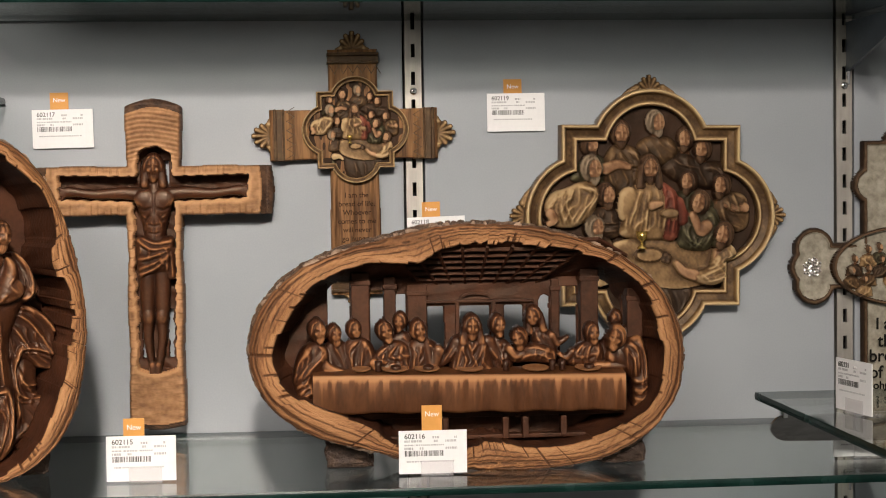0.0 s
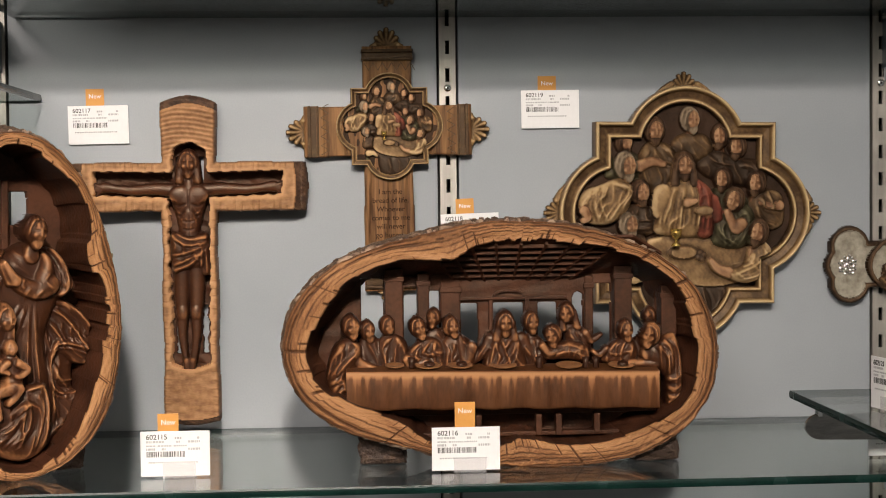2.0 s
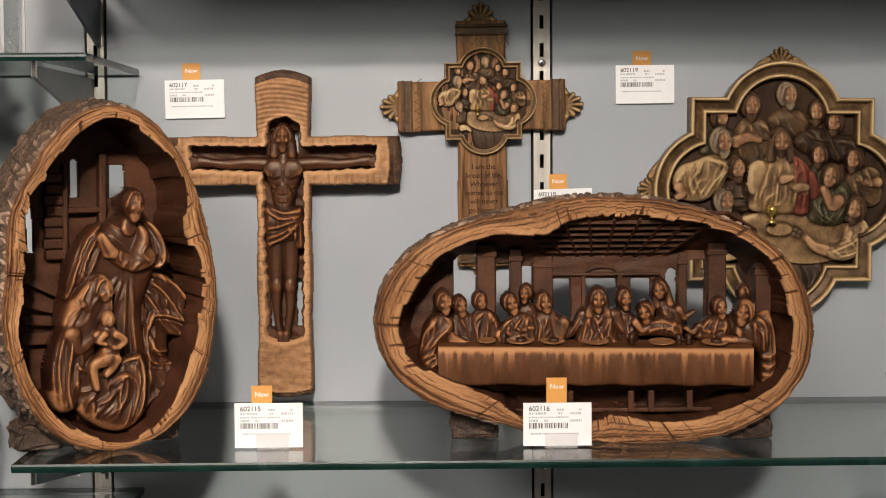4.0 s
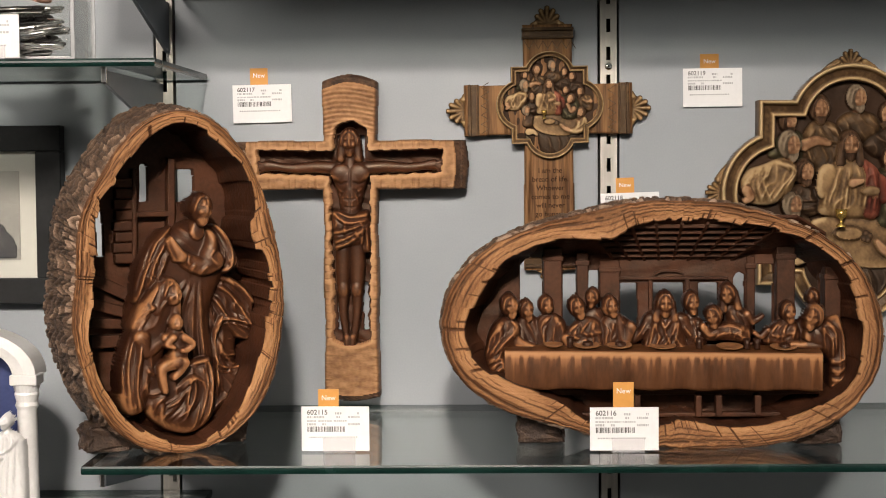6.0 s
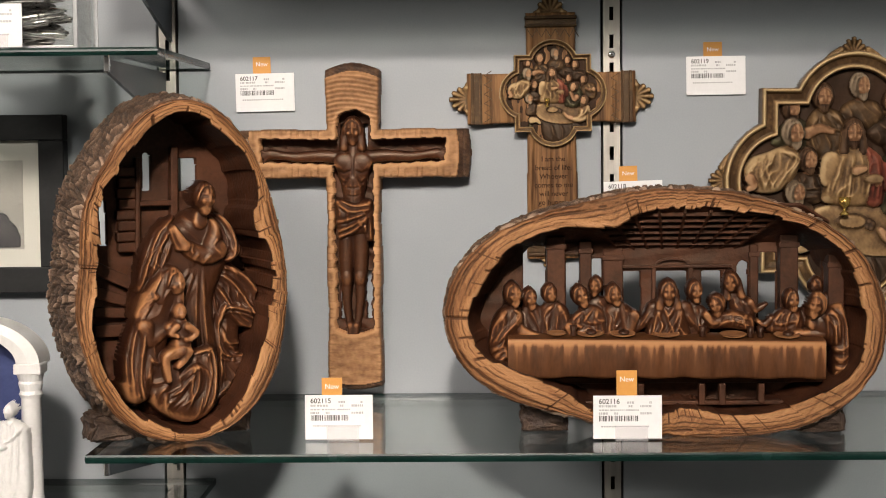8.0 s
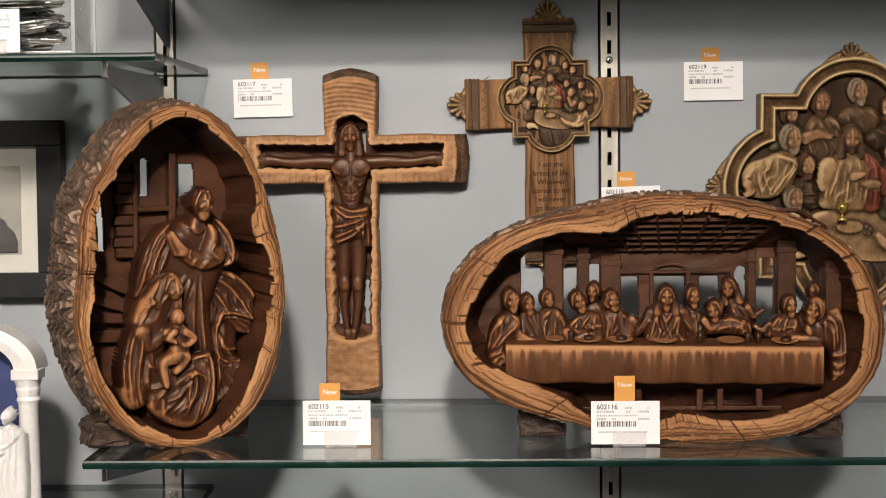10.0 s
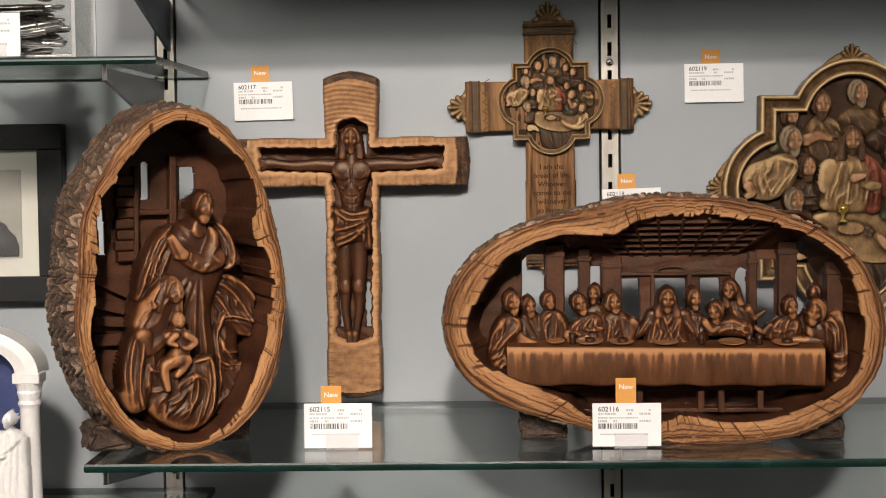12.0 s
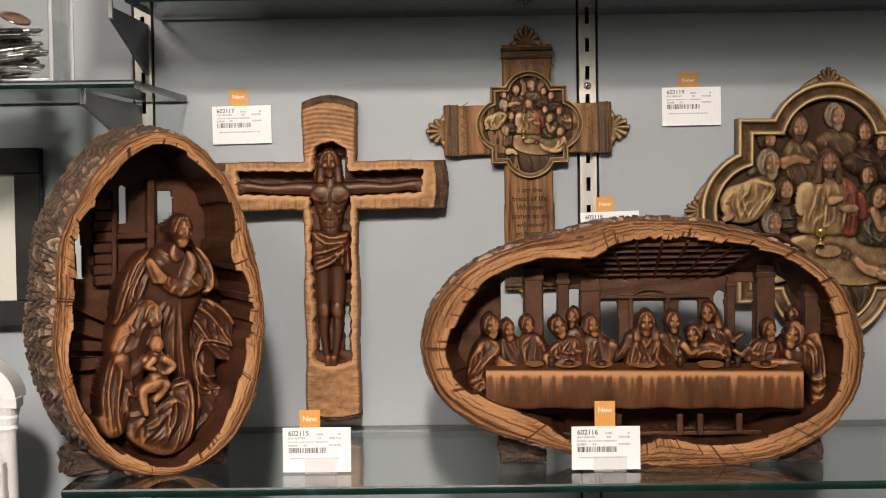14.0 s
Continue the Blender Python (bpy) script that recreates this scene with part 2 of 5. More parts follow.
class Relief:
    """Carving on a fine grid in x, z that rises by H towards the viewer; every cell keeps the paint of what lies on top."""

    def __init__(s, x0, x1, z0, z1, step):
        s.step, s.xs, s.zs = step, np.arange(x0, x1 + step, step), np.arange(z0, z1 + step, step)
        s.X, s.Z = np.meshgrid(s.xs, s.zs, indexing="ij")
        s.H, s.M = np.full(s.X.shape, -1.0), np.zeros(s.X.shape, int)

    def cap(s, a, b, ra, rb, h, m=0, flat=1.0, fold=0.0, n=3.0, ph=0.0, curl=1.5):
        """A rounded stroke from a to b, with folds that run along it."""
        r = max(ra, rb)
        i0, i1 = np.searchsorted(s.xs, (min(a[0], b[0]) - r, max(a[0], b[0]) + r))
        j0, j1 = np.searchsorted(s.zs, (min(a[1], b[1]) - r, max(a[1], b[1]) + r))
        if i1 <= i0 or j1 <= j0:
            return
        X, Z = s.X[i0:i1, j0:j1], s.Z[i0:i1, j0:j1]
        dx, dz = b[0] - a[0], b[1] - a[1]
        ll = math.hypot(dx, dz) + 1e-9
        t = np.clip(((X - a[0]) * dx + (Z - a[1]) * dz) / ll ** 2, 0, 1)
        side = ((X - a[0]) * dz - (Z - a[1]) * dx) / ll
        rad = ra + (rb - ra) * t
        d = np.hypot(X - a[0] - t * dx, Z - a[1] - t * dz) / rad
        q = np.maximum(1 - d * d, 0)
        p = h + flat * rad * np.sqrt(q)
        if fold:
            wave = 0.55 * n * math.pi * side / rad + ph + curl * np.sin(2.6 * t + ph) + 0.7 * np.sin(5 * t + 2 * ph + 1.6 * side / rad)
            deep = 0.55 + 0.45 * np.sin(4 * t + 3 * ph + 2.1 * side / rad)
            p = p + fold * rad * deep * (2.4 * (1 - np.abs(np.sin(wave))) ** 1.6 - 0.6) * np.sqrt(q)
        H, M = s.H[i0:i1, j0:j1], s.M[i0:i1, j0:j1]
        up = (d < 1) & (p > H)
        H[up], M[up] = p[up], m

    def path(s, pts, r0, r1, h, m=0, **k):
        """A chain of strokes: the hem of a cloak, a ridge, a strand."""
        n = len(pts) - 1
        for i in range(n):
            s.cap(pts[i], pts[i + 1], r0 + (r1 - r0) * i / n, r0 + (r1 - r0) * (i + 1) / n, h, m, **k)

    def put(s, inside, p, m):
        """Lay a form of height p over what stands lower."""
        up = inside & (p > s.H)
        s.H[up], s.M[up] = p[up], m

    def oval(s, at, rx, rz, h, dome, m=0, turn=0.0):
        """An egg-shaped swelling."""
        c, k = math.cos(turn), math.sin(turn)
        X, Z = s.X - at[0], s.Z - at[1]
        q = 1 - ((c * X + k * Z) / rx) ** 2 - ((c * Z - k * X) / rz) ** 2
        s.put(q > 0, h + dome * np.sqrt(np.maximum(q, 0)), m)

    def sheet(s, pts, h, dome, edge, m=0, crimp=1.0):
        """A closed smooth outline swelling from its edge inwards: a torso, a knee, a fall of cloth."""
        pts = curve(pts, 4, True)
        x, z = [p[0] for p in pts], [p[1] for p in pts]
        i0, i1 = np.searchsorted(s.xs, (min(x), max(x)))
        j0, j1 = np.searchsorted(s.zs, (min(z), max(z)))
        X, Z = s.X[i0:i1, j0:j1], s.Z[i0:i1, j0:j1]
        far, odd = np.full(X.shape, 9.0), np.zeros(X.shape, bool)
        for (ax, az), (bx, bz) in zip(pts, pts[1:] + pts[:1]):
            dx, dz = bx - ax, bz - az
            t = np.clip(((X - ax) * dx + (Z - az) * dz) / (dx * dx + dz * dz + 1e-12), 0, 1)
            far = np.minimum(far, np.hypot(X - ax - t * dx, Z - az - t * dz))
            odd ^= ((az > Z) != (bz > Z)) & (X < dx * (Z - az) / (dz + 1e-12) + ax)
        f = np.minimum(far / edge, 1)
        # soft creases that run down the cloth
        lean = math.sin(7e3 * x[0] + 5e3 * z[0])
        u, v = (X + 0.45 * lean * Z) / (0.85 * edge), (Z - 0.45 * lean * X) / edge
        wave = 3.1 * u + 1.1 * np.sin(1.3 * v + 6 * lean) + 0.6 * np.sin(2.9 * v + 1.7 * u)
        crease = (1 - np.abs(np.sin(wave))) ** 1.7 * (0.6 + 0.4 * np.sin(1.9 * v + 2.3 * u + 3 * lean)) - 0.25
        p = h + 0.24 * dome * crimp * crease * f + dome * np.sqrt(1 - (1 - f) ** 2)
        H, M = s.H[i0:i1, j0:j1], s.M[i0:i1, j0:j1]
        up = odd & (p > H)
        H[up], M[up] = p[up], m

    def ridge(s, pts, r, high, m=None):
        """A crest (or, with high below nought, a groove) that runs along a smooth curve and dies out at its ends."""
        pts = curve(pts, 5)
        x, z = [p[0] for p in pts], [p[1] for p in pts]
        i0, i1 = np.searchsorted(s.xs, (min(x) - r, max(x) + r))
        j0, j1 = np.searchsorted(s.zs, (min(z) - r, max(z) + r))
        X, Z = s.X[i0:i1, j0:j1], s.Z[i0:i1, j0:j1]
        best, n = np.zeros(X.shape), len(pts) - 1
        for i, ((ax, az), (bx, bz)) in enumerate(zip(pts, pts[1:])):
            dx, dz = bx - ax, bz - az
            t = np.clip(((X - ax) * dx + (Z - az) * dz) / (dx * dx + dz * dz + 1e-12), 0, 1)
            d = np.hypot(X - ax - t * dx, Z - az - t * dz) / r
            g = (i + t) / n
            fade = np.clip(np.minimum(g, 1 - g) * 4 + 0.15, 0, 1)
            here = (np.maximum(1 - d / 0.8, 0) ** 1.25 - 0.16 * np.maximum(0, 1 - np.abs(d - 0.82) / 0.18)) * fade
            best = np.where(np.abs(here) > np.abs(best), here, best)
        H, M = s.H[i0:i1, j0:j1], s.M[i0:i1, j0:j1]
        on = H > -0.5
        H[on] += high * best[on]
        if m is not None:
            M[on & (best > 0.25)] = m

    def paled(s, mask, reach=0.0030, depth=0.0012):
        """Paleness, 0 to 1: rubbed finish plus painted light on what stands proud of its surroundings, painted shade in
        recesses.
        """
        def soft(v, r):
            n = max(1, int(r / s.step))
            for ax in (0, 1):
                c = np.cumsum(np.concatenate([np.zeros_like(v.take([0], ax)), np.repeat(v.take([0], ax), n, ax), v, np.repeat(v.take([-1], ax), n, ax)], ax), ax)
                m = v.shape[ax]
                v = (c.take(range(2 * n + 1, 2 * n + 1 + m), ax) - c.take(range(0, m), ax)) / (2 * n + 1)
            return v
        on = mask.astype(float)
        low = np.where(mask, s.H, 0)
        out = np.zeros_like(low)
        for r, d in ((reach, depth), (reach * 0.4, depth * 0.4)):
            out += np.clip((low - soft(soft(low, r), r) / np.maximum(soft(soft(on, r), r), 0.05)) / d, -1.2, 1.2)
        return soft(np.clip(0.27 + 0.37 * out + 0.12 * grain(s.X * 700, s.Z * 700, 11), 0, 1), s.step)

    def mesh(s, name, mats, parent, mask, back, label="", smooth=True, ease=0, reach=0.0030, depth=0.0012):
        """A mesh of the cells in mask, with sides down to the depth back."""
        ring = mask.copy()
        for ax in (0, 1):
            for d in (1, -1):
                ring |= np.roll(mask, d, ax)
        ring[0, :] = ring[-1, :] = ring[:, 0] = ring[:, -1] = False
        H = np.where(mask, s.H, back)
        idx = np.full(ring.shape, -1)
        idx[ring] = np.arange(ring.sum())
        co = np.stack([s.X[ring], -H[ring], s.Z[ring]], 1)
        q = np.stack([idx[:-1, :-1], idx[1:, :-1], idx[1:, 1:], idx[:-1, 1:]], -1)
        keep = (q >= 0).all(-1)
        own = s.M[:-1, :-1][keep]
        q = q[keep]
        me = bpy.data.meshes.new(name)
        me.from_pydata(co.tolist(), [], q.tolist())
        ob = link(name, me, mats, parent, label)
        me.polygons.foreach_set("material_index", own.astype(np.int32))
        me.attributes.new("paleness", "FLOAT", "POINT").data.foreach_set("value", s.paled(mask, reach, depth)[ring].astype(np.float32))
        if smooth:
            me.polygons.foreach_set("use_smooth", np.ones(len(q), bool))
        me.update()
        trim = ob.modifiers.new("trim", "SMOOTH")
        trim.factor, trim.iterations, trim.use_y = 0.5, 8, False
        if ease:
            mod = ob.modifiers.new("ease", "SMOOTH")
            mod.factor, mod.iterations = 0.5, ease
        return ob


def curve(pts, n=5, closed=False):
    """A smooth line through the points."""
    k = len(pts)
    at = (lambda i: pts[i % k]) if closed else (lambda i: pts[max(0, min(k - 1, i))])
    out = []
    for i in range(k if closed else k - 1):
        a, b, c, d = at(i - 1), at(i), at(i + 1), at(i + 2)
        for j in range(n):
            t = j / n
            out.append(tuple(0.5 * (2 * b[e] + (c[e] - a[e]) * t + (2 * a[e] - 5 * b[e] + 4 * c[e] - d[e]) * t * t + (3 * b[e] - a[e] - 3 * c[e] + d[e]) * t ** 3) for e in (0, 1)))
    return out if closed else out + [tuple(pts[-1])]


def drapery(R, pts, r, high):
    """A fold of cloth with lesser folds beside it."""
    R.ridge(pts, r, high)
    a, b = pts[0], pts[-1]
    ll = math.hypot(b[0] - a[0], b[1] - a[1]) + 1e-9
    n = (-(b[1] - a[1]) / ll, (b[0] - a[0]) / ll)
    for side, part_way in ((1.15, 0.55), (-1.25, 0.7)):
        k = len(pts)
        R.ridge([(p[0] + side * r * n[0] * (0.5 + part_way * i / k), p[1] + side * r * n[1] * (0.5 + part_way * i / k)) for i, p in enumerate(pts)], 0.55 * r, 0.45 * high)


def head(R, x, z, s, skin, hair, look_x, h, e, veil=False, robe=0, beard=True, tilt=0.0, long=0.0):
    """A plain oval head of height s with a mass of hair and beard; e is the depth of the carving for its size."""
    def at(u, v):
        c, k = math.cos(tilt), math.sin(tilt)
        return (x + (u * c - v * k) * s, z + (u * k + v * c) * s)
    cover = robe if veil else hair
    R.oval(at(-0.07 * look_x, 0.05), 0.36 * s, 0.46 * s, h + 0.15 * e, 0.40 * e, cover, tilt)
    if veil or long:
        for sx in (-1, 1):
            R.cap(at(0.25 * sx - 0.07 * look_x, 0.05), at(0.30 * sx - 0.07 * look_x, -0.55), 0.14 * s, 0.16 * s, h + 0.30 * e, cover, 0.8)
    R.cap(at(0.02 * look_x, -0.35), at(0, -0.70), 0.17 * s, 0.22 * s, h + 0.12 * e, skin, 0.35)
    fx = 0.11 * look_x
    R.oval(at(fx, 0.0), 0.225 * s, 0.33 * s, h + 0.42 * e, 0.26 * e, skin, tilt)
    if beard and not veil:
        R.oval(at(fx + 0.02 * look_x, -0.27), 0.175 * s, 0.24 * s, h + 0.40 * e, 0.20 * e, hair, tilt)
        for u in (-0.10, -0.03, 0.04, 0.11):
            R.ridge([at(fx + u, -0.20), at(fx + 0.9 * u + 0.02 * look_x, -0.48)], 0.032 * s, -0.055 * e)
    # brow, nose and cheeks as soft planes
    for u in (-1, 1):
        R.ridge([at(fx + 0.04 * u, 0.05), at(fx + 0.11 * u, 0.035), at(fx + 0.19 * u, 0.05)], 0.055 * s, -0.055 * e)
        R.oval(at(fx + 0.12 * u, -0.09), 0.085 * s, 0.075 * s, h + 0.58 * e, 0.09 * e, skin)
    R.ridge([at(fx + 0.05 * look_x, 0.10), at(fx + 0.09 * look_x, -0.14)], 0.050 * s, 0.11 * e)
    # the edge of the hair round the brow
    for u in (-1, 1):
        R.ridge([at(fx * 0.7, 0.38), at(fx * 0.7 + 0.17 * u, 0.30), at(fx * 0.6 + 0.26 * u, 0.10), at(fx * 0.5 + 0.27 * u, -0.14)], 0.075 * s, 0.13 * e, cover)
    for i in range(6):
        u = -0.32 + 0.13 * i - 0.07 * look_x
        R.ridge([at(u * 0.4, 0.48), at(u, 0.32), at(u * 1.15, 0.10)], 0.034 * s, -0.07 * e)


def figure(R, x, z, s, robe=0, skin=0, hair=0, look_x=0.0, lean=0.0, h=0.0, reach=None, reach2=None, drop=3.0, wide=1.0, veil=False, ph=0.0, dep=1.0, tilt=0.0, beard=True, long=0.0):
    """A plain draped half-length form: s is the height of its head at x, z; reach and reach2 are where the arms end."""
    e = s * dep
    nx, nz = x + lean * 0.6 * s, z - 0.62 * s
    w, b = 0.95 * s * wide, nx + lean * s
    R.sheet([(nx - 0.25 * s, nz + 0.05 * s), (nx + 0.25 * s, nz + 0.05 * s), (nx + 0.9 * w, nz - 0.32 * s), (nx + 1.05 * w, nz - 0.9 * s), (b + 0.95 * w, z - drop * s), (b - 0.95 * w, z - drop * s), (nx - 1.05 * w, nz - 0.9 * s), (nx - 0.9 * w, nz - 0.32 * s)], h, 0.5 * e, 0.5 * s, robe)
    # cloth falling from the shoulders and gathered over one of them
    side = 1 if math.sin(7 * ph + 1) > 0 else -1
    for i in range(4):
        u = -0.62 + 0.4 * i
        R.ridge([(nx + side * u * w * 0.5, nz - 0.12 * s), (nx + side * (u * 0.9 + 0.05) * w, nz - 0.7 * s), (b + side * (u + 0.30) * w, z - 0.8 * drop * s)], 0.13 * s, (0.13 + 0.05 * math.sin(ph + 2 * i)) * e)
    R.ridge([(nx - side * 0.75 * w, nz - 0.30 * s), (nx - side * 0.15 * w, nz - 0.95 * s), (nx + side * 0.75 * w, nz - 1.35 * s)], 0.17 * s, 0.22 * e)
    R.ridge([(nx - 0.26 * s, nz - 0.02 * s), (nx, nz - 0.24 * s), (nx + 0.26 * s, nz - 0.02 * s)], 0.09 * s, 0.12 * e)
    for sx, end in ((-1, reach), (1, reach2)):
        if end:
            arm(R, (nx + sx * 0.75 * w, nz - 0.45 * s), end, s, h + 0.35 * e, e, robe, skin, sx)
    head(R, x, z, s, skin, hair, look_x, h + 0.15 * e, e, veil, robe, beard, tilt, long)


def arm(R, a, end, s, h, e, robe, skin, sx):
    """A sleeved arm, bent at the elbow, with a plain hand."""
    k = ((a[0] + end[0]) / 2 + sx * 0.25 * s, min(a[1], end[1]) - 0.1 * s + 0.2 * (a[1] - end[1]))
    R.cap(a, k, 0.30 * s, 0.27 * s, h, robe, 0.7)
    R.cap(k, end, 0.26 * s, 0.17 * s, h + 0.12 * e, robe, 0.8)
    for f in (0.2, 0.45, 0.7):
        q = (k[0] + (end[0] - k[0]) * f, k[1] + (end[1] - k[1]) * f)
        R.ridge([(q[0] - 0.10 * s, q[1] + 0.22 * s), q, (q[0] + 0.06 * s, q[1] - 0.24 * s)], 0.08 * s, 0.09 * e)
    d = (end[0] - k[0], end[1] - k[1])
    ll = math.hypot(*d) + 1e-9
    R.cap(end, (end[0] + 0.22 * s * d[0] / ll, end[1] + 0.22 * s * d[1] / ll), 0.13 * s, 0.10 * s, h + 0.30 * e, skin, 0.7)


def words(text, size, parent, x, y, z, mat, label="", align="LEFT", name="lettering", bold=0.0):
    cu = bpy.data.curves.new(name, "FONT")
    cu.body, cu.size, cu.align_x, cu.extrude, cu.offset = text, size, align, 0.0002, bold
    cu.materials.append(mat)
    ob = new(name, cu)
    ob.parent = parent
    ob.matrix_local = pose(x, y, z, 90, 0, 0)
    return tagged(ob, label)

# ---------------------------------------------------------------- the shop round the display
STD = (-0.8128, -0.4064, 0.0, 0.4064)
GAP = 0.0098


def setting(name, bm, mats, label, category="wall"):
    return tagged(part(name, bm, mats), label, category, kind="structure")


edges = [-2.6, *STD, 0.62]
wall = setting("wall_back", boxed(-2.7, 0.9, 0.024, 0.10, -1.2, 1.66), DARK, "dark backing behind the grey wall panels")
for i in range(len(edges) - 1):
    x0 = edges[i] + (GAP if 0 < i else 0)
    x1 = edges[i + 1] - (GAP if i < len(edges) - 2 else 0)
    part("panel", boxed(x0, x1, 0.0, 0.020, -1.15, 1.62, bevel=0.001), WALL, wall, "grey painted wall panel")
setting("wall_right", boxed(0.62, 0.70, -6.4, 0.024, -1.2, 1.66), WALL, "grey painted side wall of the display")
setting("wall_left", boxed(-2.7, -2.62, -6.4, 0.024, -1.2, 1.66), PLASTER, "pale plastered wall of the shop")
setting("wall_front", boxed(-2.7, 0.7, -6.5, -6.4, -1.2, 1.66), PLASTER, "pale plastered wall of the shop")
setting("floor", boxed(-2.7, 0.7, -6.5, 0.1, -1.26, -1.2), CARPET, "dark carpeted shop floor", "floor")
setting("ceiling", boxed(-2.7, 0.7, -6.5, 0.1, 1.66, 1.72), PLASTER, "pale plastered shop ceiling", "ceiling")

# Unseen board, added only to keep lamp light off the upper wall.
setting("fascia", boxed(-0.42, 0.62, -0.362, -0.350, 0.466, 0.80), WALL, "unseen grey board added above the shelves to shade the wall", "fascia")


def slotted_standard(x, screw_z):
    """A steel strip with a slot every 25.4 mm."""
    top = empty("slotted_standard", pose(x, 0, 0))
    tagged(top, "brushed steel slotted shelf standard set between wall panels", "shelf standard", "shelf standards")
    w, sw, sh, pitch = 0.0076, 0.0019, 0.0062, 0.0254
    bm = bmesh.new()
    z = screw_z - 0.0135 - 50 * pitch
    zs = []
    while z < 1.5:
        zs.append(z)
        z += pitch
    y = -0.001
    for sx in (-1, 1):
        box(bm, min(sx * sw, sx * w), max(sx * sw, sx * w), y, 0.002, zs[0], zs[-1])
        box(bm, min(sx * w, sx * (w - 0.0012)), max(sx * w, sx * (w - 0.0012)), 0.002, 0.018, zs[0], zs[-1])
    for a, b in zip(zs, zs[1:]):
        box(bm, -sw, sw, y, 0.002, a + sh, b - sh)
    part("channel", bm, STEEL, top)
    for dz in (0.0, -0.6096, 0.6096):
        s = part("screw", lathe([(0.0036, 0), (0.0036, 0.0006), (0.0028, 0.0016), (0.0012, 0.0019)], 16), CHROME, top, "small round screw head", True, pose(0, -0.001, screw_z + dz, 90))
        part("recess", lathe([(0.0011, 0), (0.0011, 0.0003)], 6), DARK, s, m=pose(0, 0, 0.0018))
    return top


for x, sz in zip(STD, (0.3094, 0.3094, 0.3094, 0.3117)):
    slotted_standard(x, sz)


def glass_shelf(x0, x1, y0, y1, z, thick, label):
    """A pane with its top at z, clear faces and polished green edges."""
    top = empty("glass_shelf", pose((x0 + x1) / 2, (y0 + y1) / 2, z))
    tagged(top, label, "shelf", "glass shelves")
    a, b = (x1 - x0) / 2, (y1 - y0) / 2
    bm = bmesh.new()
    for zz in (0, -thick):
        f = bm.faces.new([bm.verts.new((sx * (a - 0.0006), sy * (b - 0.0006), zz)) for sx, sy in ((-1, -1), (1, -1), (1, 1), (-1, 1))])
        if zz < 0:
            f.normal_flip()
    part("pane", bm, PANE, top)
    bm = bmesh.new()
    n = 5
    prof = [(0.0006 * (1 - math.sin(math.pi * i / (n - 1))), -thick * i / (n - 1)) for i in range(n)]
    rings = [[bm.verts.new((sx * (a - d), sy * (b - d), zz)) for sx, sy in ((-1, -1), (1, -1), (1, 1), (-1, 1))] for d, zz in prof]
    for r, q in zip(rings, rings[1:]):
        for i in range(4):
            bm.faces.new((q[i], q[(i + 1) % 4], r[(i + 1) % 4], r[i]))
    part("polished_edge", bm, EDGE, top, "dark green polished glass edge")
    return top


def bracket(x, z, reach, back, front, label="dark grey tapered steel shelf bracket hooked into a standard"):
    top = empty("shelf_bracket", pose(x, 0, z))
    tagged(top, label, "shelf bracket", "shelf brackets")
    bm = bmesh.new()
    out = [(0, -0.002), (-reach, -0.002), (-reach - 0.002, -front * 0.5), (-reach, -front), (-0.004, -back), (0, -back)]
    a = [bm.verts.new((-0.0016, y, zz)) for y, zz in out]
    b = [bm.verts.new((0.0016, y, zz)) for y, zz in out]
    bm.faces.new(a), bm.faces.new(b[::-1])
    for i in range(len(a)):
        bm.faces.new((a[i], b[i], b[(i + 1) % 6], a[(i + 1) % 6]))
    bmesh.ops.recalc_face_normals(bm, faces=bm.faces)
    part("arm", bm, GREYPLATE, top)
    part("nose", boxed(-0.0022, 0.0022, -reach - 0.004, -reach, -front, 0.004, bevel=0.0008), CHROME, top, "bright clip at the tip of the arm")
    part("hook", boxed(-0.0012, 0.0012, -0.004, 0.006, -back - 0.012, -back + 0.004), CHROME, top)
    return top


glass_shelf(-0.4159, 0.56, -0.309, -0.003, 0.0, 0.0062, "long clear glass shelf with green edges holding the carvings")
glass_shelf(-1.25, -0.3667, -0.250, -0.003, 0.3055, 0.0062, "clear glass shelf beside the display holding an acrylic box")
glass_shelf(-0.39, 0.50, -0.165, -0.003, 0.380, 0.0062, "clear glass shelf above the carvings")
glass_shelf(-1.25, -0.368, -0.309, -0.003, -0.0784, 0.0062, "clear glass shelf holding a white arched figurine")
glass_shelf(0.2616, 0.60, -0.75, -0.200, 0.0507, 0.0062, "clear glass shelf on the side wall with a tag")
for x in (-0.4030, 0.4098):
    bracket(x, 0.3730, 0.155, 0.048, 0.012)
bracket(-0.4098, 0.2990, 0.232, 0.050, 0.012)
for x in (-0.4030, 0.4098):
    bracket(x, -0.0065, 0.29, 0.052, 0.012)
bracket(-0.4098, -0.0850, 0.29, 0.052, 0.012)


def knife_bracket():
    """A chrome blade with a round tip that carries the pane of the side wall."""
    top = empty("shelf_bracket", pose(0.2566, -0.262, 0.0440))
    tagged(top, "polished chrome shelf bracket with a rounded tip", "shelf bracket", "shelf brackets")
    h, n = 0.020, 10
    out = [(0.012 - 0.012 * math.sin(math.pi * i / n), -0.004 - h / 2 + h / 2 * math.cos(math.pi * i / n)) for i in range(n + 1)]
    out = out + [(0.345, -0.030), (0.345, -0.004)]
    part("blade", prism(out, -0.002, 0.002), BLADE, top)
    part("lip", boxed(0.009, 0.013, -0.004, 0.004, -0.006, 0.0, bevel=0.0006), CHROME, top)


knife_bracket()

# ---------------------------------------------------------------- carved logs


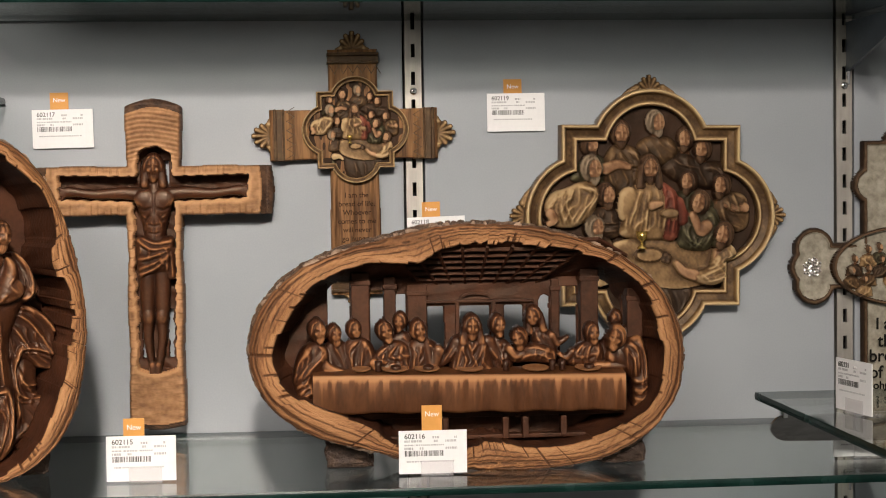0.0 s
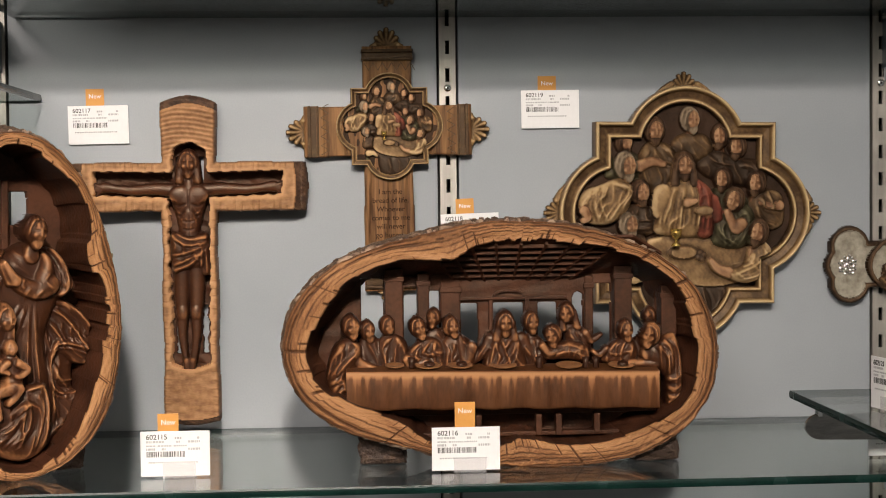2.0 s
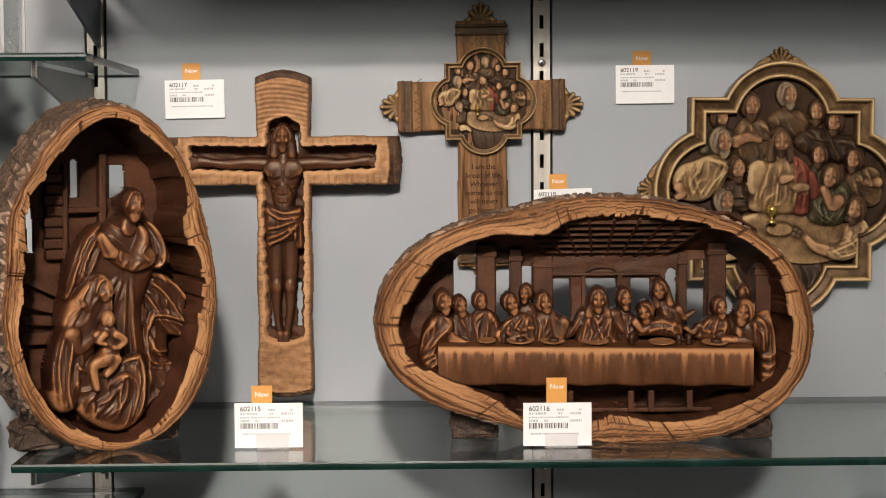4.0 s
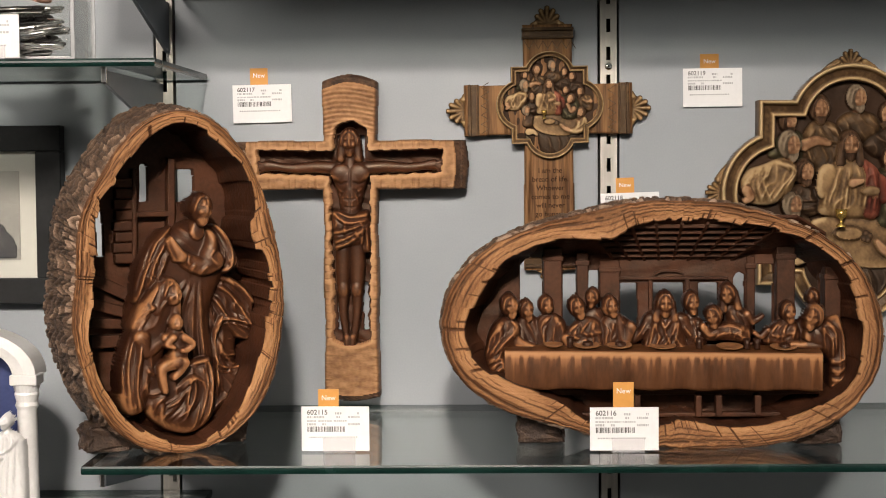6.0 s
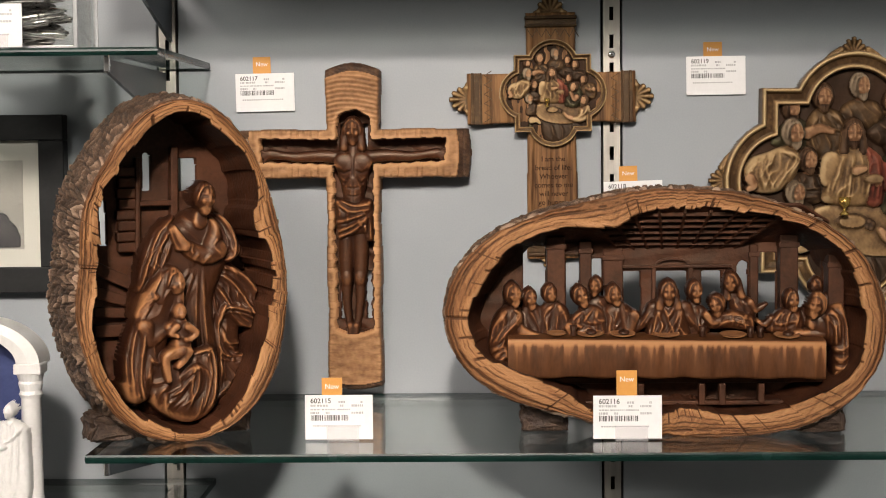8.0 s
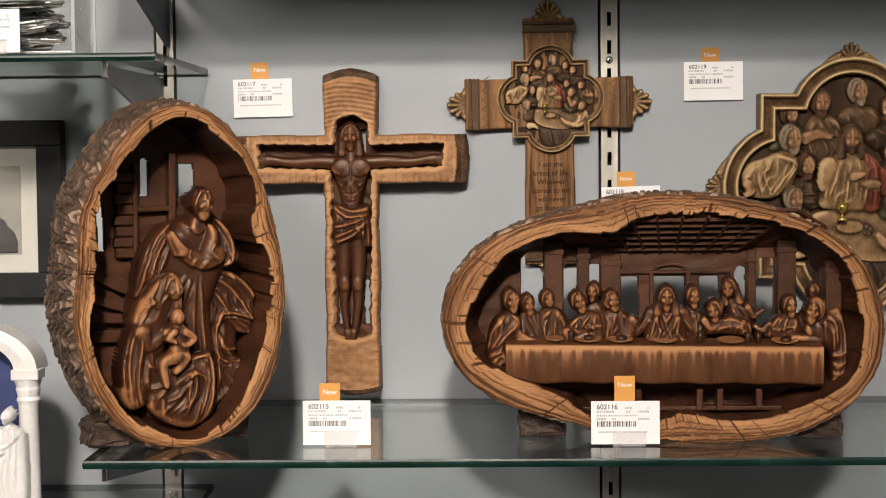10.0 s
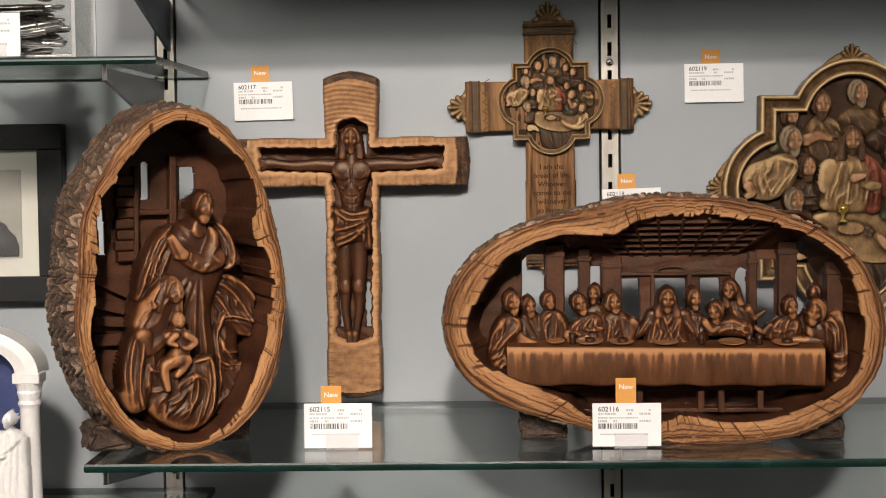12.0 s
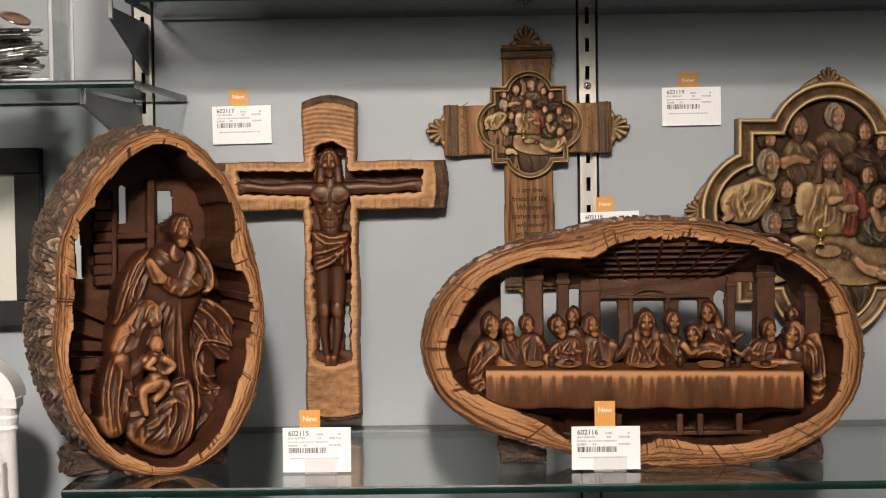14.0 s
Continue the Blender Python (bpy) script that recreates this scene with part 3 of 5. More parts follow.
def log_shape(waves):
    """An uneven oval: the mean radius, then a cosine and a sine for each wave round it, in millimetres."""
    def radius(a):
        return (waves[0] + sum(waves[2 * k - 1] * np.cos(k * a) + waves[2 * k] * np.sin(k * a) for k in range(1, len(waves) // 2 + 1))) / 1000
    return radius


def strip(rows, closed=True):
    """A mesh from rings of points, each an array of (x, y, z)."""
    n = len(rows[0])
    co = np.concatenate(rows)
    faces = [(j * n + i, j * n + (i + 1) % n, (j + 1) * n + (i + 1) % n, (j + 1) * n + i) for j in range(len(rows) - 1) for i in range(n if closed else n - 1)]
    return co, faces


def strip_part(name, rows, mats, parent, label="", paleness=None, across=None):
    co, faces = strip(rows)
    me = bpy.data.meshes.new(name)
    me.from_pydata(co.tolist(), [], faces)
    ob = link(name, me, mats, parent, label)
    me.polygons.foreach_set("use_smooth", np.ones(len(faces), bool))
    if paleness is not None:
        me.attributes.new("paleness", "FLOAT", "POINT").data.foreach_set("value", np.concatenate(paleness).astype(np.float32))
    if across is not None:
        uv = np.concatenate(across).astype(np.float32)
        vi = np.empty(len(me.loops), np.int32)
        me.loops.foreach_get("vertex_index", vi)
        me.uv_layers.new(name="grain").data.foreach_set("uv", uv[vi].ravel())
    return ob


def hollow_log(name, where, radius, inner, depth, back_shift, label, seed, shag=1.0, swell=0.004):
    """A slice of log standing on edge: bark outside, cut rim in front, hollow inside; the origin is the middle of the cut face."""
    top = empty(name, where)
    tagged(top, label, "carving", "carvings on the shelf")
    n = 1200
    a = np.linspace(0, 2 * math.pi, n, endpoint=False)
    r = radius(a) + wobble(a * 5, seed + 7, 0.0004)
    rs = np.random.RandomState(seed)
    # broken inner lip: chips with square shoulders
    chips = np.zeros(n)
    for _ in range(46):
        c, w = rs.randint(n), rs.randint(8, 44)
        chips[(c + np.arange(w)) % n] = rs.uniform(-0.0024, 0.0024) + np.linspace(0, rs.uniform(-0.0018, 0.0018), w)
    ri = np.minimum(inner(a) + chips + wobble(a * 3, seed + 5, 0.0005, 9), r - 0.004)
    # splits: most start at the lip and run part of the way out, a few cross the whole rim
    crack, runs = np.zeros(n), np.ones(n)
    for i in range(64):
        c, w = rs.randint(n), rs.randint(1, 4)
        at = (c + np.arange(w)) % n
        crack[at], runs[at] = rs.uniform(0.0010, 0.0030), rs.uniform(0.35, 0.92) if i % 8 else -0.2
    arc = np.cumsum(np.hypot(*(np.roll(np.stack([r * np.cos(a), r * np.sin(a)]), -1, 1) - np.stack([r * np.cos(a), r * np.sin(a)]))))
    rows, paled, uvs, m = [], [], [], 40
    for j in range(m + 1):
        f = j / m
        bend = 0.10 * wobble(a, seed + 31, 1.0, 3) * f
        rr = r + (ri - r) * np.clip(f, 0, 1)
        groove = 0 * a
        for at, deep, tight in ((0.10, 0.0016, 30), (0.26, 0.0020, 30), (0.36, 0.0008, 40), (0.55, 0.0011, 42), (0.72, 0.0006, 44)):
            here = np.clip(0.62 + wobble(a, seed + int(at * 90), 0.45) + wobble(a * 5, seed + int(at * 80), 0.45), 0, 1)
            groove = groove + deep * here * np.exp(-((f - at - wobble(a, seed + int(at * 100), 0.028)) * tight) ** 2)
        edge = 0.004 * max(0, 1 - f * 9) ** 2 + 0.0022 * max(0, (f - 0.93) / 0.07) ** 2
        split = crack * np.clip((f - runs) * 5, 0, 1)
        y = groove + edge + split + wobble(a, seed + 2, 0.0010) + 0.0005 * np.sin(9 * f + 40 * bend)
        rows.append(np.stack([rr * np.cos(a), y, rr * np.sin(a)], 1))
        # Darker in grooves and splits and at the outer edge.
        paled.append(np.clip(0.46 + 0.34 * f - (groove + split) / 0.0009 + wobble(a * 3 + 2 * f, seed + 4, 0.16) + wobble(a * 11 - 3 * f, seed + 6, 0.10) + rs.uniform(-0.08, 0.08, n), 0, 1) * min(1, 0.25 + 9 * f))
        uvs.append(np.stack([arc, (r - rr) + 0.02 * bend], 1))
    strip_part("cut_rim", rows, RIM, top, "pale cut wood rim with growth rings and splits", paled, uvs)
    plates = rs.uniform(0.0, 1, (97, 11))
    rows, paled, m = [], [], 44
    for j in range(m + 1):
        f = j / m
        drift = 7 * f + 0.45 * np.sin(a * 23 + 1) + 0.35 * np.sin(a * 41)
        course = np.floor(drift).astype(int)
        v = drift % 1
        along = a / (2 * math.pi) * 76 + 0.5 * (course % 2) + 0.6 * np.sin(a * 9 + course) + 0.3 * np.sin(9 * f + 30 * a)
        cell, u = np.floor(along).astype(int), along % 1
        gap = np.clip(np.minimum(np.minimum(u, 1 - u) * 5, np.minimum(v * 2, (1 - v) * 8)), 0, 1)
        lift = gap * (0.35 + 0.65 * plates[cell % 97, course % 11]) * (0.65 + 0.35 * v)
        rough = shag * (0.0038 * lift + rs.uniform(-0.0004, 0.0004, n))
        bulge = swell * math.sin(math.pi * f)
        rr = r + bulge * min(1, f * 6) + rough * min(1, f * 30) - 0.0012 - 0.016 * max(0, f - 0.85) / 0.15
        rows.append(np.stack([rr * np.cos(a) + back_shift[0] * f, 0.002 + depth * f + 0 * a, rr * np.sin(a) + back_shift[1] * f], 1))
        # Paler on raised plates and towards the front edge.
        paled.append(np.clip(lift * (0.5 + 0.9 * plates[(cell * 3) % 97, course % 11] * v) - 0.05 + 0.45 * max(0, 1 - 5 * f) + rs.uniform(-0.14, 0.14, n), 0, 1))
    strip_part("bark", rows[::-1], BARK, top, "rough dark flaking bark", paled[::-1])
    rows = []
    for j in range(12):
        f = j / 11
        rr = ri * (1 - 0.10 * f ** 2) + 0.0012 * np.sin(a * 37 + f * 5) * f
        rows.append(np.stack([rr * np.cos(a) + back_shift[0] * f, 0.003 + (depth - 0.006) * f + 0 * a, rr * np.sin(a) + back_shift[1] * f], 1))
    strip_part("hollow", rows, CAVITY, top, "dark gouged inside of the log")
    return top, ri


def back_panel(top, inner, depth, windows, step, shift, name="back_panel"):
    """The far wall of the hollow, pierced by the windows, each (x0, x1, z0, z1, round head)."""
    R = Relief(-0.19, 0.19, -0.15, 0.15, step)
    X, Z = R.X - shift[0], R.Z - shift[1]
    ang, rad = np.arctan2(Z, X), np.hypot(X, Z)
    mask = rad < inner(ang) * 0.985
    for x0, x1, z0, z1, head in windows:
        e = 0.0003 * np.sin(R.Z * 130 + x0 * 900)
        w = (R.X > x0 + e) & (R.X < x1 + e) & (R.Z > z0 + e) & (R.Z < z1 + e)
        if head:
            w &= ~((R.Z > z1 - (x1 - x0) / 2) & (np.hypot(R.X - (x0 + x1) / 2, R.Z - z1 + (x1 - x0) / 2) > (x1 - x0) / 2))
        mask &= ~w
    R.H = 0.0005 * grain(R.X * 60, R.Z * 120, 3) - depth + 0.007
    return R.mesh(name, CAVITY, top, mask, -depth + 0.001, "pierced back of the hollow")


def foot(top, x, z, w, d, y, seed):
    rs = np.random.RandomState(seed)
    bm = bmesh.new()
    box(bm, x - w / 2, x + w / 2, y, y + d, z, z + 0.022, bevel=0.004)
    bmesh.ops.subdivide_edges(bm, edges=bm.edges, cuts=2, use_grid_fill=True)
    for v in bm.verts:
        v.co += Vector((0.0012 * math.sin(v.co.z * 900 + seed), 0.001 * math.sin(v.co.x * 700), 0)) + Vector(rs.uniform(-0.0018, 0.0018, 3)) * (v.co.z > z + 0.002)
    part("foot", bm, BARK, top)


# --- the long carving of a supper scene
SX, SZ = 0.0228, 0.0885
ls_out = log_shape([127.5, 4.2, 8.6, 36.9, -3.5, -2.4, 0.8, 7.0, -1.6, -1.5, -0.2, 0.4, 0.1, -0.1, -0.3, -0.5, 0.3])
ls_in = log_shape([109.0, 6.9, 10.1, 36.3, -0.5, -1.3, 2.2, 6.7, -4.0, -1.9, 1.5, 0.8, -0.7, -1.2, -1.5, 1.2, 0.6, -1.0, -1.4])
ls, _ = hollow_log("supper_log_carving", pose(SX, -0.240, SZ), ls_out, ls_in, 0.062, (0.0, 0.0), "dark brown carved hollow log with a long table scene", 21, 1.0, 0.0)


def lookout(px, py):
    return (0.000453 * px - 0.5296, 0.2653 - 0.000455 * py)


WIN = [(*lookout(a, d), *lookout(c, b), k) for a, b, c, d, k in ((929, 440, 968, 600, 0), (1005, 473, 1027, 600, 0), (1050, 480, 1068, 560, 0), (1106, 501, 1136, 600, 0), (1164, 503, 1218, 600, 0),
       (1245, 502, 1279, 600, 0), (1308, 485, 1326, 560, 1), (1345, 470, 1376, 600, 0), (1411, 448, 1456, 600, 0))]
WIN = [(x0, x1, z0, z1, k) for x0, z0, x1, z1, k in WIN]
back_panel(ls, ls_in, 0.056, WIN, 0.0008, (0, 0))
# coffered ceiling of the hall, falling towards the back
for i in range(7):
    f = 0.12 + 0.88 * i / 6
    y, z = 0.004 + 0.046 * f, 0.0875 - 0.0335 * f
    part("cross_beam", boxed(-0.068 + 0.037 * f, 0.100 - 0.041 * f, y, y + 0.0026, z - 0.0010, z + 0.0020, bevel=0.0004), CAVITY, ls)
for i in range(9):
    f = i / 8
    a, b = Vector((-0.064 + 0.160 * f, 0.006, 0.0865)), Vector((-0.030 + 0.088 * f, 0.052, 0.0535))
    bm = bmesh.new()
    ends = [[bm.verts.new(p + Vector((dx, 0, dz))) for dx, dz in ((-0.0011, -0.0012), (0.0011, -0.0012), (0.0011, 0.001), (-0.0011, 0.001))] for p in (a, b)]
    for k in range(4):
        bm.faces.new((ends[0][k], ends[0][(k + 1) % 4], ends[1][(k + 1) % 4], ends[1][k]))
    bm.faces.new(ends[0][::-1]), bm.faces.new(ends[1])
    bmesh.ops.recalc_face_normals(bm, faces=bm.faces)
    part("rafter", bm, CAVITY, ls)
# the boards over the beams and the slanting upper walls beside them
for name, quad in (("ceiling_board", ((-0.072, 0.003, 0.0905), (0.104, 0.003, 0.0905), (0.060, 0.054, 0.0565), (-0.033, 0.054, 0.0565))),
                   ("upper_wall", ((-0.072, 0.003, 0.0905), (-0.033, 0.054, 0.0565), (-0.100, 0.053, 0.0575), (-0.112, 0.020, 0.0780))),
                   ("upper_wall", ((0.104, 0.003, 0.0905), (0.060, 0.054, 0.0565), (0.118, 0.053, 0.0575), (0.130, 0.020, 0.0760)))):
    bm = bmesh.new()
    low = [bm.verts.new(p) for p in quad]
    high = [bm.verts.new((x, y, z + 0.002)) for x, y, z in quad]
    bm.faces.new(low[::-1]), bm.faces.new(high)
    for k in range(4):
        bm.faces.new((low[k], low[(k + 1) % 4], high[(k + 1) % 4], high[k]))
    bmesh.ops.recalc_face_normals(bm, faces=bm.faces)
    part(name, bm, CAVITY, ls)
for x0, x1, y, head_z in ((-0.0905, -0.0760, 0.034, 0.066), (-0.0640, -0.0545, 0.040, 0.062), (-0.0450, -0.0290, 0.046, 0.056), (0.0720, 0.0790, 0.046, 0.058), (0.0945, 0.1090, 0.036, 0.066), (0.1315, 0.1440, 0.030, 0.050)):
    p = part("pillar", boxed(x0, x1, y, 0.052, -0.015, head_z, bevel=0.001), CAVITY, ls)
    part("capital", boxed(x0 - 0.001, x1 + 0.001, y - 0.001, 0.052, head_z - 0.010, head_z - 0.006, bevel=0.0006), CAVITY, p)
for x0, x1, z0, z1 in ((-0.030, 0.058, 0.0395, 0.0420), (-0.0062, -0.0028, 0.000, 0.040), (0.0232, 0.0268, 0.000, 0.040)):
    part("moulding", boxed(x0, x1, 0.045, 0.052, z0, z1, bevel=0.0006), CAVITY, ls)
bow = [(0.0105 + 0.0135 * math.cos(t), 0.0425 + 0.0055 * math.sin(t)) for t in np.linspace(0, math.pi, 13)]
part("arch", prism(bow + [(0.0105 + 0.0115 * math.cos(t), 0.0425 + 0.0038 * math.sin(t)) for t in np.linspace(math.pi, 0, 13)], 0.045, 0.052), CAVITY, ls)

# the row of plain seated forms
R = Relief(-0.15, 0.16, -0.056, 0.065, 0.0006)
S = 0.0190


def spot(px, py):
    return (0.000445 * px - 0.5234, 0.2632 - 0.000448 * py)


def body(pts, h, dome, edge=0.007, m=0):
    R.sheet([spot(*p) for p in pts], h, dome, edge, m)


def fold(high, r, *lines):
    for pts in lines:
        drapery(R, [spot(*p) for p in pts], 0.75 * r, 0.8 * high)


def limb(pts, r0, r1, h, m=0):
    R.path(curve([spot(*p) for p in pts], 4), r0, r1, h, m, flat=0.8)


def face(px, py, s, look_x, h, tilt=0.0, beard=True, long=0.0):
    head(R, *spot(px, py), s * S, 0, 0, look_x, h, 0.016 * s, beard=beard, tilt=tilt, long=long)


# a backward pair and the half-hidden ones first, then those in front of them
body([(1040, 560), (1075, 548), (1090, 600), (1050, 610)], 0.000, 0.005)
face(1059, 528, 0.92, -0.6, 0.001)
body([(1425, 570), (1460, 545), (1495, 548), (1480, 600), (1430, 610)], 0.000, 0.006)
face(1450, 531, 0.90, -0.8, 0.001)
body([(925, 565), (955, 558), (975, 590), (975, 625), (925, 625)], 0.002, 0.006)
fold(0.0020, 0.0030, [(940, 566), (955, 595), (962, 622)], [(930, 580), (940, 605), (945, 622)])
face(942, 549, 1.0, 0.7, 0.002)
body([(958, 568), (985, 552), (1012, 570), (1015, 622), (962, 622)], 0.003, 0.006)
fold(0.0024, 0.0034, [(985, 558), (968, 580), (978, 618)], [(990, 556), (1006, 585), (1004, 620)], [(996, 560), (990, 590), (988, 620)])
face(978, 541, 1.0, 0.7, 0.003, beard=False)
body([(1012, 588), (1040, 562), (1070, 568), (1082, 600), (1070, 622), (1015, 622)], 0.003, 0.007)
fold(0.0026, 0.0034, [(1035, 570), (1015, 592), (1040, 600)], [(1050, 572), (1040, 590), (1068, 592)], [(1060, 572), (1062, 586), (1080, 590)], [(1028, 582), (1030, 602), (1060, 606)])
limb([(1012, 600), (1022, 612), (1045, 604)], 0.0040, 0.0026, 0.010)
face(1032, 545, 1.08, 0.4, 0.004, 0.25)
body([(1075, 570), (1102, 556), (1132, 574), (1136, 612), (1080, 622)], 0.003, 0.006)
fold(0.0024, 0.0034, [(1100, 566), (1092, 592), (1090, 620)], [(1108, 564), (1122, 585), (1130, 612)], [(1084, 580), (1082, 602), (1078, 620)])
limb([(1128, 580), (1116, 606), (1105, 560)], 0.0048, 0.0028, 0.008)
face(1092, 543, 1.04, 0.5, 0.004, 0.12)
# the middle one, both arms spread to the table
body([(1160, 562), (1188, 555), (1216, 562), (1226, 600), (1222, 626), (1152, 626), (1150, 596)], 0.003, 0.009, 0.009)
fold(0.0026, 0.0038, [(1205, 562), (1200, 590), (1180, 622)], [(1212, 564), (1208, 594), (1196, 624)], [(1170, 566), (1164, 592), (1158, 622)], [(1180, 568), (1188, 580), (1198, 566)], [(1178, 592), (1174, 606), (1166, 622)])
limb([(1162, 568), (1148, 590), (1130, 604), (1122, 607)], 0.0062, 0.0026, 0.005)
limb([(1217, 568), (1230, 588), (1244, 602), (1250, 606)], 0.0062, 0.0026, 0.005)
fold(0.0016, 0.0024, [(1160, 578), (1146, 596)], [(1220, 580), (1236, 598)], [(1154, 574), (1136, 600)])
face(1188, 539, 1.18, 0.0, 0.005, long=1.0)
body([(1220, 568), (1240, 560), (1262, 575), (1262, 618), (1226, 618)], 0.001, 0.006)
fold(0.0020, 0.0032, [(1236, 566), (1244, 592), (1240, 615)], [(1250, 568), (1254, 596), (1250, 615)])
face(1236, 538, 1.06, 0.5, 0.002)
body([(1296, 552), (1322, 545), (1342, 560), (1344, 600), (1310, 606)], 0.000, 0.007)
fold(0.0024, 0.0032, [(1318, 552), (1330, 575), (1334, 600)], [(1306, 560), (1318, 580), (1322, 600)])
limb([(1335, 560), (1345, 572), (1362, 562)], 0.0042, 0.0022, 0.006)
face(1300, 524, 1.08, -0.6, 0.001, 0.15, False, 1.0)
body([(1252, 590), (1270, 578), (1310, 572), (1338, 584), (1338, 612), (1300, 606), (1264, 606)], 0.005, 0.008)
fold(0.0026, 0.0034, [(1270, 584), (1300, 578), (1330, 588)], [(1276, 596), (1305, 590), (1334, 602)], [(1325, 580), (1320, 594), (1330, 608)])
limb([(1255, 580), (1266, 592), (1280, 590)], 0.0032, 0.0022, 0.012)
face(1273, 562, 1.05, -0.7, 0.006, 0.3)
body([(1365, 590), (1388, 570), (1420, 568), (1430, 604), (1400, 618), (1362, 612)], 0.002, 0.008)
fold(0.0024, 0.0032, [(1390, 574), (1376, 594), (1402, 598)], [(1405, 574), (1398, 592), (1420, 592)], [(1416, 576), (1414, 602), (1408, 616)])
limb([(1370, 588), (1358, 598), (1348, 592)], 0.0034, 0.0022, 0.008)
face(1407, 555, 1.04, 0.5, 0.003)
# the two at the ends of the table, seen whole
body([(893, 562), (918, 560), (930, 590), (918, 622), (908, 640), (900, 668), (878, 672), (866, 640), (868, 610), (876, 580)], 0.008, 0.010, 0.010)
fold(0.0036, 0.0042, [(900, 566), (878, 596), (868, 632)], [(912, 564), (925, 580), (900, 606), (878, 634)], [(895, 574), (892, 600), (876, 630)])
fold(0.0032, 0.0034, [(872, 640), (892, 632), (902, 640)], [(878, 652), (894, 640), (903, 648)], [(884, 664), (898, 650), (905, 660)])
limb([(912, 580), (922, 602), (940, 612), (956, 616)], 0.0052, 0.0026, 0.012)
face(912, 540, 1.12, 0.7, 0.010)
body([(1440, 582), (1466, 566), (1495, 560), (1506, 590), (1510, 640), (1506, 676), (1478, 690), (1474, 640), (1440, 612)], 0.006, 0.011, 0.011)
fold(0.0034, 0.0042, [(1470, 572), (1486, 590), (1488, 622)], [(1490, 566), (1502, 600), (1504, 650)], [(1458, 578), (1478, 600), (1482, 630)])
fold(0.0032, 0.0034, [(1476, 640), (1492, 642), (1506, 634)], [(1478, 672), (1494, 676), (1508, 664)], [(1478, 656), (1494, 660), (1508, 650)])
limb([(1478, 586), (1464, 612), (1436, 614), (1412, 612)], 0.0054, 0.0024, 0.012)
face(1447, 563, 1.15, -0.7, 0.012, -0.1)
mask = R.H > -0.5
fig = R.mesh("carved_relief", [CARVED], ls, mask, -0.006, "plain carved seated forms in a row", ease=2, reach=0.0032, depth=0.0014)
fig.location = (0, 0.038, 0)
# table with its hanging cloth
bm = bmesh.new()
nx, nz = 180, 14
grid = []
for i in range(nx + 1):
    u = i / nx
    x = -0.1222 + 0.2482 * u
    col = []
    for j in range(nz + 1):
        f = j / nz
        crease = 0.0006 * f ** 0.7 * (math.sin(u * 61 + 2 * math.sin(u * 13)) + 0.5 * math.sin(u * 143 + 3 * math.sin(u * 9)))
        zt = -0.0128 - 0.0036 * u
        col.append(bm.verts.new((x, 0.0105 - crease - 0.0008 * math.sin(f * 3), zt - (0.0300 - 0.001 * u) * f + 0.0006 * math.sin(u * 37) * f)))
    grid.append([bm.verts.new((x, 0.036, -0.0090 - 0.0036 * u)), bm.verts.new((x, 0.0118, -0.0122 - 0.0036 * u))] + col + [bm.verts.new((x, 0.030, col[-1].co.z + 0.001))])
for a, b in zip(grid, grid[1:]):
    for k in range(len(a) - 1):
        bm.faces.new((a[k + 1], b[k + 1], b[k], a[k]))
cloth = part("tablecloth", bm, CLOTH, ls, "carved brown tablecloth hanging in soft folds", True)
# Palest along the top edge, fading downwards in uneven streaks.
cloth_tone = cloth.data.attributes.new("paleness", "FLOAT", "POINT")
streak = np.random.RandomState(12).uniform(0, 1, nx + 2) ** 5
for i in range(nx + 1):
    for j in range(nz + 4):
        cloth_tone.data[i * (nz + 4) + j].value = 0.62 if j == 0 else max(0.0, 0.95 - 0.9 * (j - 1) / (1.6 + 16 * (streak[i] + streak[i + 1]) / 2)) * (1 if j < 3 else 0.8) + 0.16
for x0, x1, z0, z1, y in ((-0.113, 0.128, -0.051, -0.046, 0.030), (0.028, 0.033, -0.067, -0.050, 0.018), (0.044, 0.049, -0.067, -0.050, 0.018), (-0.020, -0.015, -0.067, -0.050, 0.020), (0.075, 0.080, -0.066, -0.05, 0.02), (-0.07, 0.10, -0.0675, -0.064, 0.022)):
    part("trestle", boxed(x0, x1, y, y + 0.010, z0, z1, bevel=0.0008), CAVITY, ls)
for px, w in ((988, .0075), (1047, .0105), (1105, .010), (1182, .0105), (1300, .0105), (1395, .0105)):
    x = spot(px, 0)[0]
    p = part("plate", lathe([(w * 0.6, 0), (w, 0.0014), (w * 1.02, 0.002), (w * 0.9, 0.0019), (w * 0.6, 0.0010), (0.0004, 0.0009)], 32), CARVED_PALE, ls, "", True, pose(x, 0.0215, -0.0102 - 0.0145 * (x + 0.122), 9))
    if px in (1047, 1105, 1395):
        part("loaf", lathe([(0.002, 0), (0.0045, 0.001), (0.004, 0.0028), (0.001, 0.0038)], 16), CARVED, p, m=pose(0.001, 0, 0.001))
for px in (1018, 1246, 1330, 1348):
    part("cup", lathe([(0.0024, 0), (0.0026, 0.0005), (0.0022, 0.004), (0.0032, 0.0085), (0.0026, 0.0083), (0.0006, 0.006)], 16), CARVED, ls, "", True, pose(spot(px, 0)[0], 0.020, -0.0108 - 0.0145 * (spot(px, 0)[0] + 0.122)))
foot(ls, -0.094, -SZ, 0.036, 0.020, 0.022, 3)
foot(ls, 0.122, -SZ, 0.038, 0.024, 0.012, 5)

